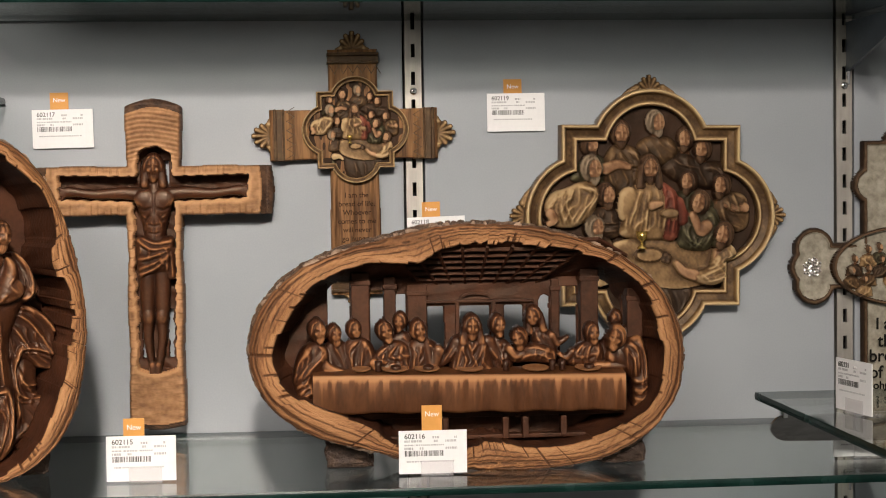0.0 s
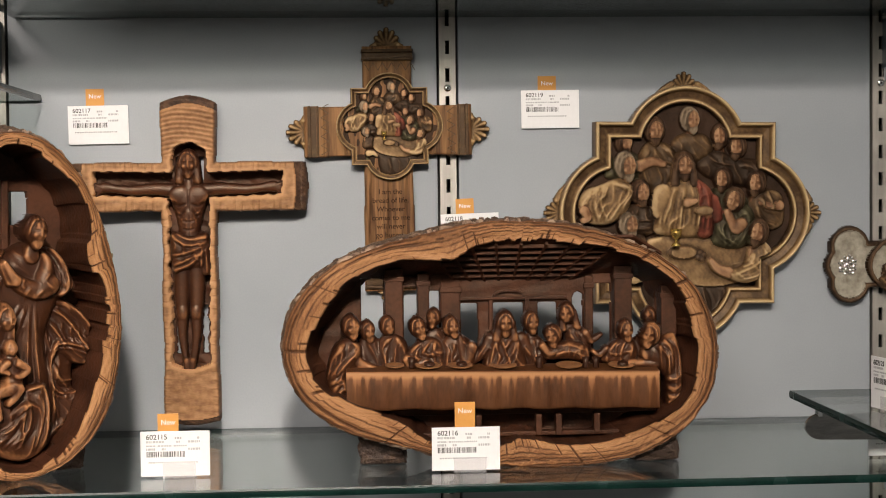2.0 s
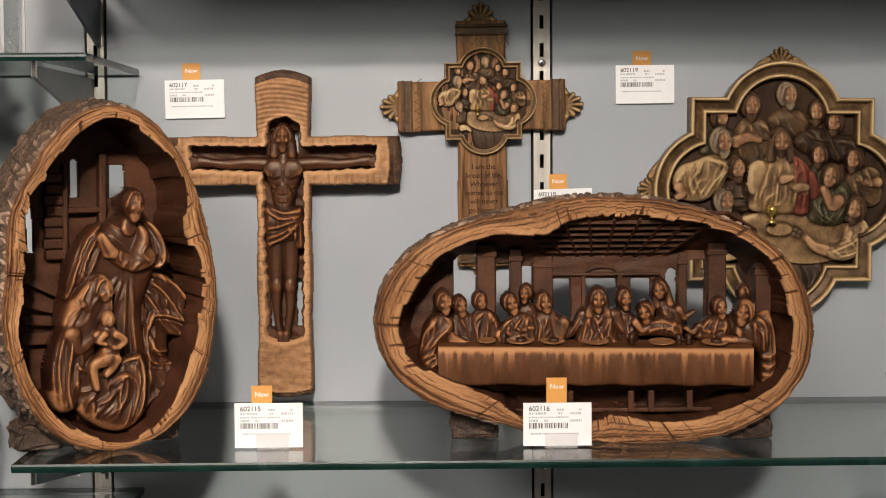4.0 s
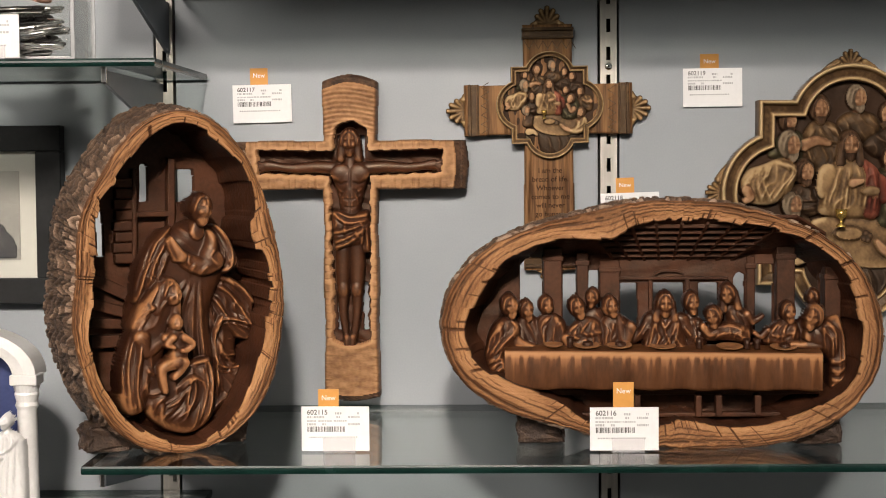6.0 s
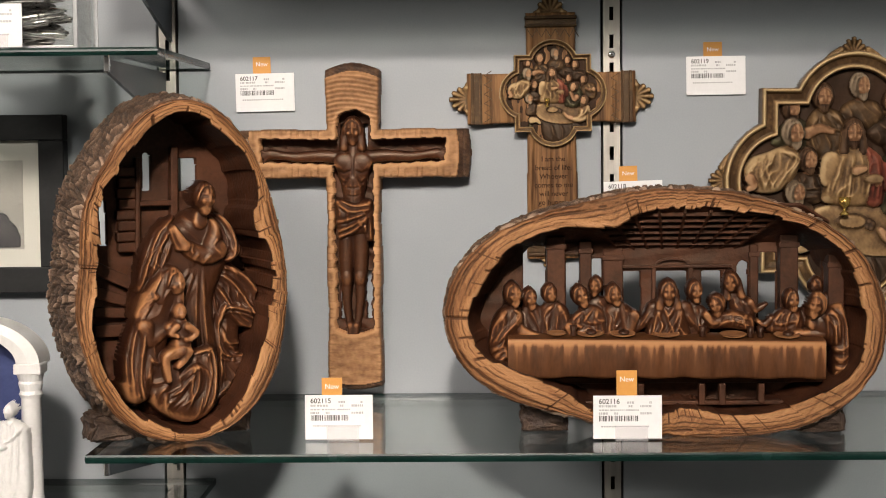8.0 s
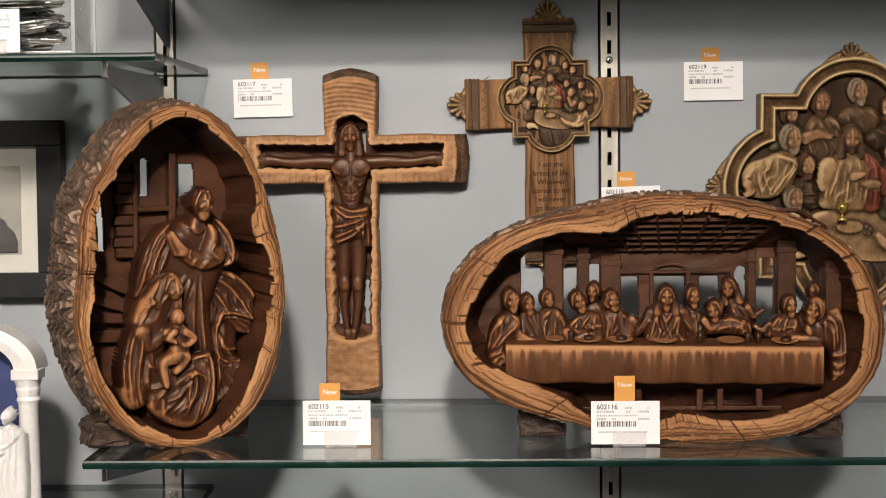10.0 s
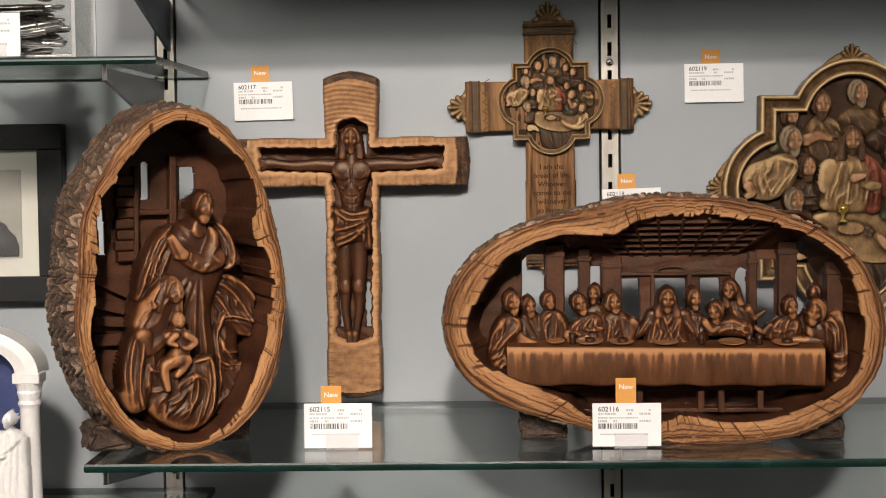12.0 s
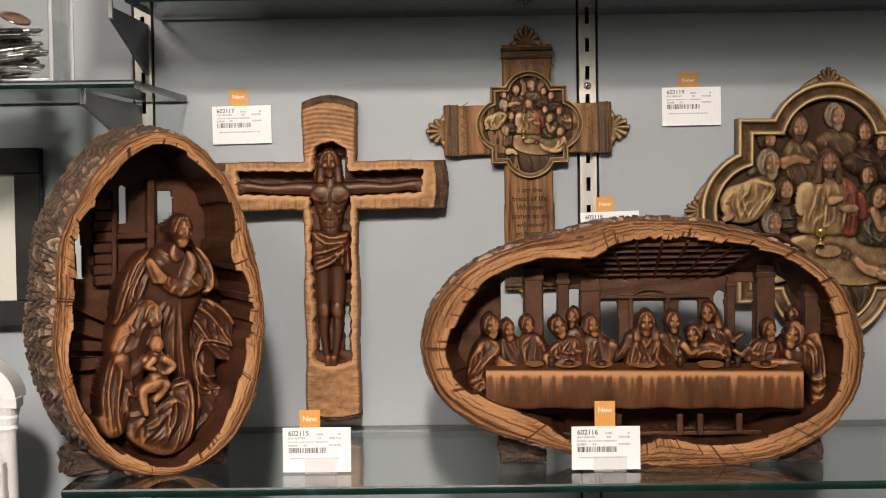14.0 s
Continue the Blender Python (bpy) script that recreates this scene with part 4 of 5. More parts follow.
# --- the upright carving of a family
NX, NZ = -0.3537, 0.133
nat_out = log_shape([105.1, 6.4, -4.4, -24.2, -0.1, -1.6, -1.8, 2.9, -0.7, 0.8, 1.1, -0.7, 0.7, 0.4, -0.7])
nat_in = log_shape([92.1, 6.9, -4.5, -25.9, 0.7, -1.6, -0.8, 3.9, -1.2, 2.6, -0.7, -0.5, 0.0, 0.0, -0.6, 1.2, 0.7, 0.0, 0.8])


TURN = 27
nat, _ = hollow_log("family_log_carving", pose(NX, -0.252, NZ, 0, 0, TURN), nat_out, nat_in, 0.090, (-0.002, 0.003), "dark brown carved hollow log with a draped family group", 33)


def nspot(px, py):
    return (0.000461 * px - 0.000008 * py - 0.1357, 0.2290 - 0.000022 * px - 0.000447 * py)


def nback(px, py):
    return (0.000462 * px - 0.000008 * py - 0.1241, 0.2258 - 0.00001 * px - 0.000453 * py)


(xa, za), (xb, zb), (xc, zc) = nback(255, 358), nback(320, 360), nback(180, 455)
back_panel(nat, nat_in, 0.070, [(xa, xa + 0.0065, za, za + 0.030, 1), (xb, xb + 0.0150, zb, zb + 0.027, 0), (xc, xc + 0.005, zc, zc + 0.036, 1)], 0.0008, (-0.002, 0.002))
for i in range(8):
    x, z = nback(222 + 3 * (i % 2), 325 + 19 * i)
    part("brick", boxed(x - 0.0080, x + 0.0072, 0.055, 0.066, z - 0.0040, z + 0.0040, bevel=0.0014), CAVITY, nat)
for p, q, w in (((241, 300), (241, 520), .004), ((306, 280), (306, 430), .006), ((244, 381), (306, 379), .0045), ((165, 492), (236, 525), .010), ((165, 535), (234, 556), .009), ((165, 570), (234, 574), .008), ((165, 604), (234, 602), .010)):
    (x0, z0), (x1, z1) = nback(*p), nback(*q)
    d = Vector((x1 - x0, 0, z1 - z0))
    m = pose((x0 + x1) / 2, 0.058, (z0 + z1) / 2, 0, -math.degrees(math.atan2(d.z, d.x)), 0)
    part("timber", boxed(-d.length / 2, d.length / 2, -0.004, 0.006, -w / 2, w / 2, bevel=0.001), CAVITY, nat, m=m)
R = Relief(-0.085, 0.088, -0.130, 0.085, 0.0006)
P = nspot


def cloak(pts, h, dome, edge=0.010, m=0, crimp=1.0):
    R.sheet([P(*p) for p in pts], h, dome, edge, m, crimp=crimp)


def pleat(high, r, *lines):
    for pts in lines:
        drapery(R, [P(*p) for p in pts], 0.72 * r, 0.72 * high)


def tube(pts, r0, r1, h, m=0):
    R.path(curve([P(*p) for p in pts], 4), r0, r1, h, m, flat=0.8)


# the rocky swell at the foot and the mantle that falls behind
cloak([(215, 700), (300, 690), (400, 690), (445, 700), (415, 760), (350, 790), (290, 788), (240, 755)], -0.018, 0.014, 0.014)
cloak([(270, 480), (400, 470), (432, 520), (440, 640), (415, 760), (330, 775), (255, 740), (235, 620)], -0.008, 0.012, 0.016)
cloak([(395, 490), (440, 498), (474, 530), (484, 575), (470, 606), (440, 604), (412, 592), (400, 620), (420, 652), (452, 650), (456, 690), (410, 720), (385, 640)], -0.004, 0.010, 0.008)
pleat(0.0062, 0.0050, [(385, 488), (432, 502), (468, 540), (482, 580), (466, 604), (432, 598)], [(398, 592), (405, 570), (432, 568), (468, 580)], [(392, 600), (394, 635), (416, 655), (455, 648)])
pleat(0.0050, 0.0042, [(380, 500), (418, 520), (450, 560), (466, 584)], [(376, 512), (404, 545), (418, 566)], [(402, 604), (412, 630), (450, 632)], [(404, 622), (430, 648), (452, 640)], [(452, 660), (440, 700), (405, 725)])
pleat(0.0048, 0.0046, [(370, 505), (392, 570), (398, 650), (402, 710)], [(362, 510), (378, 590), (382, 680)], [(420, 700), (390, 735), (370, 775)], [(398, 660), (396, 710), (380, 760)])
# the standing form: robe, folded arms, mantle over one shoulder
cloak([(318, 405), (345, 392), (388, 398), (412, 420), (424, 465), (405, 500), (386, 560), (392, 660), (340, 680), (318, 600), (300, 520), (268, 500), (268, 450), (290, 412)], 0.000, 0.016, 0.016, crimp=0.35)
cloak([(388, 398), (404, 404), (426, 440), (430, 468), (412, 486), (396, 478), (398, 440)], 0.006, 0.012, 0.008)
pleat(0.0050, 0.0042, [(392, 400), (414, 432), (416, 470), (396, 484)], [(402, 402), (426, 440), (424, 474)], [(386, 408), (402, 440), (404, 466)])
cloak([(300, 410), (318, 402), (300, 440), (285, 470), (272, 520), (250, 540), (252, 480), (276, 430)], 0.004, 0.010, 0.008)
pleat(0.0045, 0.0040, [(310, 408), (282, 440), (262, 500)], [(302, 420), (290, 450), (268, 480), (256, 530)])
pleat(0.0036, 0.0040, [(345, 500), (325, 560), (316, 620)], [(352, 502), (348, 570), (350, 640)], [(360, 505), (364, 580), (372, 650)], [(336, 500), (312, 545), (322, 600)])
pleat(0.0024, 0.0030, [(326, 402), (342, 414), (362, 404)])
# sleeves: the far one hangs open, the near one is bent to the joined palms
cloak([(296, 424), (312, 440), (306, 470), (296, 500), (268, 520), (262, 486), (278, 450)], 0.006, 0.011, 0.007)
pleat(0.0044, 0.0036, [(300, 432), (284, 462), (270, 512)], [(306, 446), (296, 474), (280, 510)])
cloak([(372, 404), (392, 416), (396, 450), (382, 474), (362, 474), (356, 456), (366, 430)], 0.010, 0.013, 0.009, crimp=0.3)
tube([(384, 462), (366, 472), (342, 466), (328, 456)], 0.0088, 0.0052, 0.017)
pleat(0.0026, 0.0026, [(334, 446), (330, 456), (332, 468)], [(341, 450), (337, 460), (339, 470)])
tube([(326, 456), (316, 440), (308, 424)], 0.0046, 0.0020, 0.021)
tube([(318, 458), (309, 442), (303, 428)], 0.0036, 0.0018, 0.019)
pleat(0.0022, 0.0026, [(372, 470), (362, 480), (358, 492)], [(350, 468), (344, 478), (344, 490)], [(384, 440), (376, 456), (390, 470)])
head(R, *P(361, 370), 0.0275, 0, 0, 0.45, 0.014, 0.0230, tilt=-0.14)
# the seated form with its veil, knees to the right
cloak([(292, 486), (318, 500), (326, 545), (312, 575), (296, 640), (270, 720), (236, 735), (218, 690), (222, 630), (244, 570), (266, 520)], 0.010, 0.014, 0.014)
cloak([(262, 640), (300, 640), (344, 634), (374, 632), (388, 670), (384, 740), (345, 770), (300, 760), (262, 720)], 0.010, 0.014, 0.014)
pleat(0.0060, 0.0060, [(345, 645), (374, 640), (380, 690), (366, 750)], [(318, 690), (345, 668), (344, 710), (318, 740)])
pleat(0.0042, 0.0040, [(350, 665), (366, 690), (356, 745)], [(336, 680), (322, 705), (300, 720)], [(362, 650), (376, 700), (372, 745)], [(270, 710), (272, 740), (282, 755)], [(290, 712), (290, 740), (300, 758)])
pleat(0.0048, 0.0044, [(286, 500), (266, 535), (240, 575), (222, 630), (226, 700)], [(268, 552), (242, 600), (232, 660), (240, 728)], [(282, 540), (252, 560), (238, 590)], [(258, 590), (250, 640), (248, 700), (262, 735)], [(290, 500), (272, 535), (276, 552)])
pleat(0.0034, 0.0036, [(262, 680), (270, 696), (294, 690)], [(266, 650), (258, 690)], [(300, 640), (278, 660), (262, 650)])
tube([(256, 598), (264, 622), (284, 608), (298, 600)], 0.0068, 0.0036, 0.022)
tube([(296, 598), (304, 592)], 0.0040, 0.0024, 0.026)
head(R, *P(306, 522), 0.0255, 0, 0, 0.75, 0.016, 0.0200, veil=True, tilt=-0.16)
# the infant
head(R, *P(314, 572), 0.0150, 0, 0, 0.2, 0.024, 0.0130, beard=False)
tube([(314, 592), (320, 615), (318, 640)], 0.0068, 0.0072, 0.024)
tube([(306, 596), (296, 608), (306, 612)], 0.0030, 0.0022, 0.030)
tube([(326, 596), (340, 606), (332, 616), (322, 618)], 0.0034, 0.0024, 0.030)
tube([(318, 640), (296, 646), (288, 656), (294, 690)], 0.0056, 0.0026, 0.028)
tube([(326, 640), (318, 655), (309, 666)], 0.0046, 0.0024, 0.029)
pleat(0.0020, 0.0024, [(294, 642), (308, 630), (328, 632)], [(300, 622), (314, 614), (328, 624)])
mask = R.H > -0.5
ang, rad = np.arctan2(R.Z, R.X), np.hypot(R.X, R.Z)
mask &= rad < nat_in(ang) - 0.002
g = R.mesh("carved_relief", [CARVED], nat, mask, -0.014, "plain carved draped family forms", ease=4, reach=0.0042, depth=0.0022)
g.location = (0, 0.038, 0)
foot(nat, -0.047, -NZ, 0.036, 0.030, 0.022, 8)
foot(nat, 0.052, -NZ, 0.026, 0.024, 0.022, 9)

# ---------------------------------------------------------------- the carved wall cross with a plain outstretched form


def carved_cross():
    top = empty("carved_wall_cross", pose(-0.2353, 0, 0.0056))
    tagged(top, "tan carved wooden wall cross with a recessed outstretched form", "wall cross", "wall crosses")
    z_off = 0.0056
    R = Relief(-0.112, 0.112, -0.004, 0.304, 0.0008)
    X, Z = R.X, R.Z
    hw = 0.0247 + 0.0007 * np.sin(Z * 70) + 0.00015 * np.sin(Z * 310)
    za, zb = 0.1933 + 0.0004 * np.sin(X * 110) + 0.00015 * np.sin(X * 510), 0.2383 + 0.0004 * np.sin(X * 100 + 2) + 0.00015 * np.sin(X * 450)
    reach = 0.1035 + 0.0038 * np.cos((Z - 0.216) / 0.024) ** 2 - 0.002 * (Z - 0.216) / 0.02 * 0
    up = 0.2915 + 0.007 * np.cos(X / 0.0165)
    low = 0.0012 + 0.003 - 0.004 * np.cos(X / 0.0165)
    post = np.minimum(np.minimum(hw - np.abs(X), up - Z), Z - low)
    beam = np.minimum(np.minimum(Z - za, zb - Z), reach - np.abs(X))
    edge = np.maximum(post, beam)
    mask = edge > 0
    R.H = 0.0285 - 0.004 * np.maximum(0, 1 - edge / 0.003) ** 2 + 0.0004 * grain(X * 150, Z * 150, 4)
    # saw marks: rings near the head of the post, nicks along the edges of the beam
    R.H += np.where((Z > 0.243) & (post > 0), 0.0005 * np.sin(Z * 1500 + 9000 * X ** 2 + 1.5 * np.sin(X * 90)), 0)
    nick = np.maximum(0, np.sin(X * 1150 + 2.3 * np.sin(X * 95)) - 0.9) * np.maximum(0, 1 - edge / (0.010 + 0.006 * np.sin(X * 333)))
    R.H -= np.where(post < 0, 0.032 * nick, 0)
    nick = np.maximum(0, np.sin(Z * 900 + 2.5 * np.sin(Z * 60) + 30 * X) - 0.9) * np.maximum(0, 1 - edge / 0.008)
    R.H -= np.where((beam < 0) & (Z < 0.19), 0.028 * nick, 0)
    bark = np.maximum(np.abs(X) - (reach - 0.0115), np.maximum(Z - (up - 0.0085), (low + 0.0055) - Z))
    R.M = np.where(bark > 0, 1, 0)
    R.H -= np.where(bark > 0, 0.55 * bark + 0.0012 + 0.0012 * np.abs(np.sin(X * 500 + Z * 900)), 0)
    # the hollow
    jag = 0.0006 * np.sin(Z * 230) + 0.0005 * np.sin(Z * 610 + 1) + 0.0005 * np.sin(X * 520)
    bodyw = np.where(Z > 0.205, 0.0158, np.where(Z > 0.12, 0.0182, 0.0170)) + jag
    hol = (np.abs(X) < bodyw) & (Z > 0.052 + 5 * X ** 2 * 3) & (Z < 0.240)
    hol |= np.hypot(X, Z - 0.2385) < 0.0165 + jag
    hol |= (np.abs(Z - 0.2165 - 0.03 * np.abs(X)) < 0.0105 + jag) & (np.abs(X) < 0.0835 + jag)
    R.H = np.where(hol, 0.009 + 0.001 * grain(X * 200, Z * 200, 8), R.H)
    R.M = np.where(hol, 2, R.M)
    slit = (np.abs(np.abs(X) - 0.0118) < 0.0022 + jag) & (Z > 0.064) & (Z < 0.108)
    slit |= (np.abs(np.abs(X) - 0.0105) < 0.0022) & (Z > 0.222) & (Z < 0.243)
    R.mesh("cross_body", [TAN, TAN_BARK, CAVITY], top, mask & ~slit, 0.001, "tan wood with saw marks, nicked edges and bark at the ends", depth=0.0026)
    F = Relief(-0.09, 0.09, 0.03, 0.27, 0.0006)

    def c(px, py):
        return (0.000513 * px - 0.000006 * py - 0.3203, 0.3660 - 0.000513 * py)

    def crest(high, r, *lines):
        for pts in lines:
            F.ridge([c(*p) for p in pts], r, high)

    for sx in (-1, 1):
        def e(dx, py):
            return c(628 + sx * dx, py)
        F.path(curve([e(22, 299), e(60, 296), e(100, 298), e(134, 294)], 4), 0.0066, 0.0036, 0.012, 0, flat=0.8)
        F.cap(e(134, 294), e(148, 293), 0.0044, 0.0052, 0.012, 0, 0.7)
        for dx, py in ((168, 284), (171, 294), (169, 302), (160, 308)):
            F.cap(e(148, 294), e(dx, py), 0.0024, 0.0013, 0.0135, 0, 0.8)
        F.path(curve([e(12, 430), e(13, 480), e(12, 520)], 4), 0.0082, 0.0056, 0.0130, 0, flat=0.8)
        F.oval(e(12, 512), 0.0050, 0.0080, 0.0160, 0.0030)
        F.path(curve([e(12, 520), e(12, 555), e(6, 600)], 4), 0.0056, 0.0030, 0.0130, 0, flat=0.8)
        F.cap(e(5, 598), e(4, 618), 0.0036, 0.0034, 0.0150, 0)
    F.sheet([c(*p) for p in ((600, 290), (628, 286), (656, 290), (664, 306), (654, 335), (648, 372), (658, 404), (600, 404), (608, 372), (602, 335), (592, 306))], 0.009, 0.0105, 0.013, crimp=0.0)
    for sx in (-1, 1):
        F.oval(c(628 + sx * 15, 307), 0.0100, 0.0085, 0.0165, 0.0032)
        crest(-0.0012, 0.0026, [(628 + sx * 4, 322), (628 + sx * 18, 326), (628 + sx * 28, 316)], [(628 + sx * 7, 334), (628 + sx * 16, 348), (628 + sx * 18, 372)])
        crest(0.0008, 0.0020, [(628 + sx * 22, 334), (628 + sx * 12, 342)], [(628 + sx * 22, 344), (628 + sx * 13, 351)], [(628 + sx * 22, 356), (628 + sx * 14, 362)])
    crest(-0.0010, 0.0022, [(628, 300), (628, 335)], [(628, 340), (628, 384)], [(618, 352), (628, 354), (638, 352)], [(618, 366), (628, 368), (638, 366)])
    F.sheet([c(*p) for p in ((597, 372), (628, 378), (660, 372), (663, 400), (656, 432), (628, 440), (602, 446), (596, 410))], 0.013, 0.0105, 0.010, 1)
    crest(0.0032, 0.0034, [(598, 376), (624, 394), (660, 390)], [(604, 372), (630, 384), (660, 380)], [(598, 412), (622, 408), (655, 396)], [(600, 440), (630, 428), (658, 402)], [(600, 430), (626, 420), (652, 406)])
    F.cap(c(656, 396), c(658, 440), 0.0050, 0.0046, 0.0160, 1, 0.8)
    crest(0.0024, 0.0024, [(652, 398), (650, 438)], [(658, 398), (660, 442)])
    F.cap(c(628, 280), c(628, 296), 0.0056, 0.0066, 0.0110, 0)
    head(F, *c(627, 252), 0.0272, 0, 1, 0.0, 0.0095, 0.0190, long=1.0)
    F.H = np.where(F.H > -0.5, F.H + 0.008, F.H)
    F.mesh("carved_form", [CARVED, CARVED], top, F.H > -0.5, 0.012, "plain brown outstretched form, paler on its ridges", ease=2, reach=0.0038, depth=0.0018)
    B = Relief(-0.02, 0.02, 0.036, 0.062, 0.0008)
    B.cap((-0.009, 0.047), (0.009, 0.047), 0.0095, 0.0095, 0.007, 0, 0.7, 0.25, 5)
    B.mesh("rock", [CARVED], top, B.H > -0.5, 0.004)


carved_cross()

# ---------------------------------------------------------------- painted reliefs


def quatrefoil(X, Z, k):
    """Signed distance, roughly, to a square with a round lobe on each side (negative inside)."""
    d = np.maximum(np.abs(X), np.abs(Z)) - 0.0845 * k
    for cx, cz in ((0, 1), (0, -1), (1, 0), (-1, 0)):
        d = np.minimum(d, np.hypot(X - cx * 0.0602 * k, Z - cz * 0.0602 * k) - 0.0573 * k)
    return d


PAINTS = [FIELD, SKIN, HAIR, GREYHAIR, CREAM, OLIVE, OCHRE, RED, UMBER]


def table_scene(R, k, h):
    """Plain painted forms crowded round a table, about the relief's own middle."""
    def p(px, py):
        return ((0.000529 * px - 0.000004 * py - 0.6070) * k, (0.2068 - 0.000007 * px - 0.000521 * py) * k)

    def robe(pts, m, lift, dome=0.0075, edge=0.010):
        R.sheet([p(*q) for q in pts], h + lift * k, dome * k, edge * k, m)

    def crest(high, r, *lines):
        for pts in lines:
            drapery(R, [p(*q) for q in pts], 0.8 * r * k, 0.9 * high * k)

    def skull(px, py, size, look_x, hair, lift, tilt=0.0, beard=True, long=0.0):
        head(R, *p(px, py), size * 0.0248 * k, 1, hair, look_x, h + lift * k, size * 0.0150 * k, beard=beard, tilt=tilt, long=long)

    def limb(pts, r0, r1, lift, m):
        R.path(curve([p(*q) for q in pts], 4), r0 * k, r1 * k, h + lift * k, m, flat=0.7)

    # the back row
    robe(((1125, 262), (1150, 240), (1190, 245), (1200, 275), (1150, 300)), 6, 0.000)
    skull(1160, 218, 1.05, 0.6, 3, 0.001)
    robe(((1205, 268), (1240, 280), (1290, 290), (1292, 330), (1220, 330), (1170, 300)), 8, 0.000)
    crest(0.0020, 0.0040, [(1185, 275), (1205, 290), (1235, 296)], [(1250, 295), (1270, 300), (1285, 320)])
    skull(1212, 246, 1.0, -0.5, 2, 0.001)
    skull(1242, 264, 1.0, -0.6, 2, 0.002)
    robe(((1030, 282), (1060, 275), (1080, 300), (1060, 330), (1010, 320)), 5, 0.000)
    skull(1044, 259, 0.95, 0.6, 2, 0.001)
    # the tall one whose palm is held before it
    robe(((1080, 262), (1105, 256), (1135, 272), (1145, 320), (1120, 350), (1080, 340), (1064, 300)), 6, 0.002)
    crest(0.0028, 0.0046, [(1085, 268), (1075, 300), (1085, 335)], [(1110, 262), (1130, 290), (1120, 340)], [(1092, 270), (1110, 290), (1138, 296)], [(1128, 280), (1140, 310), (1128, 345)])
    limb(((1070, 300), (1090, 292), (1110, 296)), 0.0055, 0.0030, 0.010, 1)
    skull(1096, 238, 1.12, 0.1, 2, 0.003)
    # the right side
    robe(((1195, 345), (1225, 335), (1260, 350), (1260, 380), (1200, 390)), 5, 0.002)
    skull(1217, 322, 1.0, -0.6, 2, 0.003)
    robe(((1270, 345), (1300, 338), (1325, 350), (1326, 400), (1290, 410), (1262, 380)), 6, 0.002)
    crest(0.0030, 0.0042, [(1280, 350), (1295, 370), (1322, 372)], [(1295, 342), (1305, 365), (1320, 358)], [(1275, 362), (1285, 390), (1310, 402)])
    limb(((1318, 366), (1300, 368), (1284, 362)), 0.0048, 0.0026, 0.009, 1)
    skull(1276, 328, 1.02, -0.7, 2, 0.004)
    # the left side, in pale cloth
    robe(((1000, 335), (1035, 322), (1060, 335), (1050, 380), (1015, 405), (975, 400), (962, 370), (975, 345)), 4, 0.004, 0.010)
    crest(0.0036, 0.0050, [(985, 345), (968, 370), (975, 392)], [(1010, 335), (1000, 365), (1015, 400)], [(1025, 330), (1050, 345), (1030, 375), (1015, 400)], [(1040, 330), (1056, 345), (1040, 372)], [(995, 340), (990, 370), (1000, 398)])
    limb(((972, 380), (978, 392), (970, 398)), 0.0050, 0.0030, 0.014, 1)
    skull(1046, 302, 1.15, 0.6, 3, 0.006)
    robe(((1045, 375), (1075, 366), (1100, 385), (1095, 420), (1050, 420), (1030, 395)), 8, 0.004)
    crest(0.0026, 0.0042, [(1055, 378), (1062, 395), (1095, 394)], [(1045, 388), (1060, 410), (1090, 408)])
    skull(1072, 348, 1.05, 0.4, 2, 0.006)
    # the middle one: pale robe, red mantle over one shoulder
    robe(((1115, 330), (1148, 318), (1182, 328), (1198, 355), (1196, 420), (1100, 420), (1100, 380)), 4, 0.006, 0.011, 0.013)
    R.sheet([p(*q) for q in ((1162, 322), (1184, 328), (1200, 352), (1198, 420), (1168, 420), (1166, 370))], h + 0.0095 * k, 0.0095 * k, 0.010 * k, 7)
    crest(0.0032, 0.0044, [(1168, 326), (1172, 360), (1170, 405)], [(1180, 330), (1188, 365), (1186, 410)], [(1130, 330), (1122, 360), (1110, 400)], [(1145, 336), (1142, 365), (1138, 410)], [(1120, 340), (1108, 372), (1104, 402)])
    limb(((1110, 350), (1106, 378), (1130, 372), (1156, 362)), 0.0098, 0.0050, 0.012, 4)
    limb(((1150, 364), (1165, 360)), 0.0042, 0.0024, 0.020, 1)
    limb(((1196, 360), (1206, 388), (1190, 386), (1178, 380)), 0.0070, 0.0030, 0.012, 7)
    limb(((1186, 384), (1174, 380)), 0.0044, 0.0030, 0.018, 1)
    skull(1146, 300, 1.15, 0.0, 2, 0.009, 0.0, True, 1.0)
    # the near ones
    robe(((1208, 372), (1240, 360), (1268, 372), (1275, 410), (1250, 445), (1200, 440), (1196, 410)), 5, 0.006, 0.009)
    crest(0.0030, 0.0044, [(1250, 372), (1262, 400), (1245, 435)], [(1205, 400), (1215, 420), (1240, 436)], [(1235, 380), (1245, 410), (1228, 438)])
    limb(((1246, 400), (1236, 408), (1222, 380)), 0.0062, 0.0036, 0.016, 1)
    skull(1234, 360, 1.1, -0.5, 2, 0.010, -0.25, False)
    robe(((1045, 425), (1062, 415), (1085, 430), (1080, 470), (1040, 470)), 8, 0.005)
    skull(1052, 405, 1.0, 0.7, 3, 0.007)
    # table, its dish and bread
    R.sheet([p(*q) for q in ((1090, 428), (1190, 424), (1262, 440), (1270, 490), (1205, 512), (1120, 500), (1080, 470))], h + 0.007 * k, 0.003 * k, 0.006 * k, 4, crimp=0.2)
    R.sheet([p(*q) for q in ((1100, 500), (1150, 505), (1260, 500), (1255, 560), (1190, 600), (1120, 590))], h + 0.001 * k, 0.006 * k, 0.02 * k, 8)
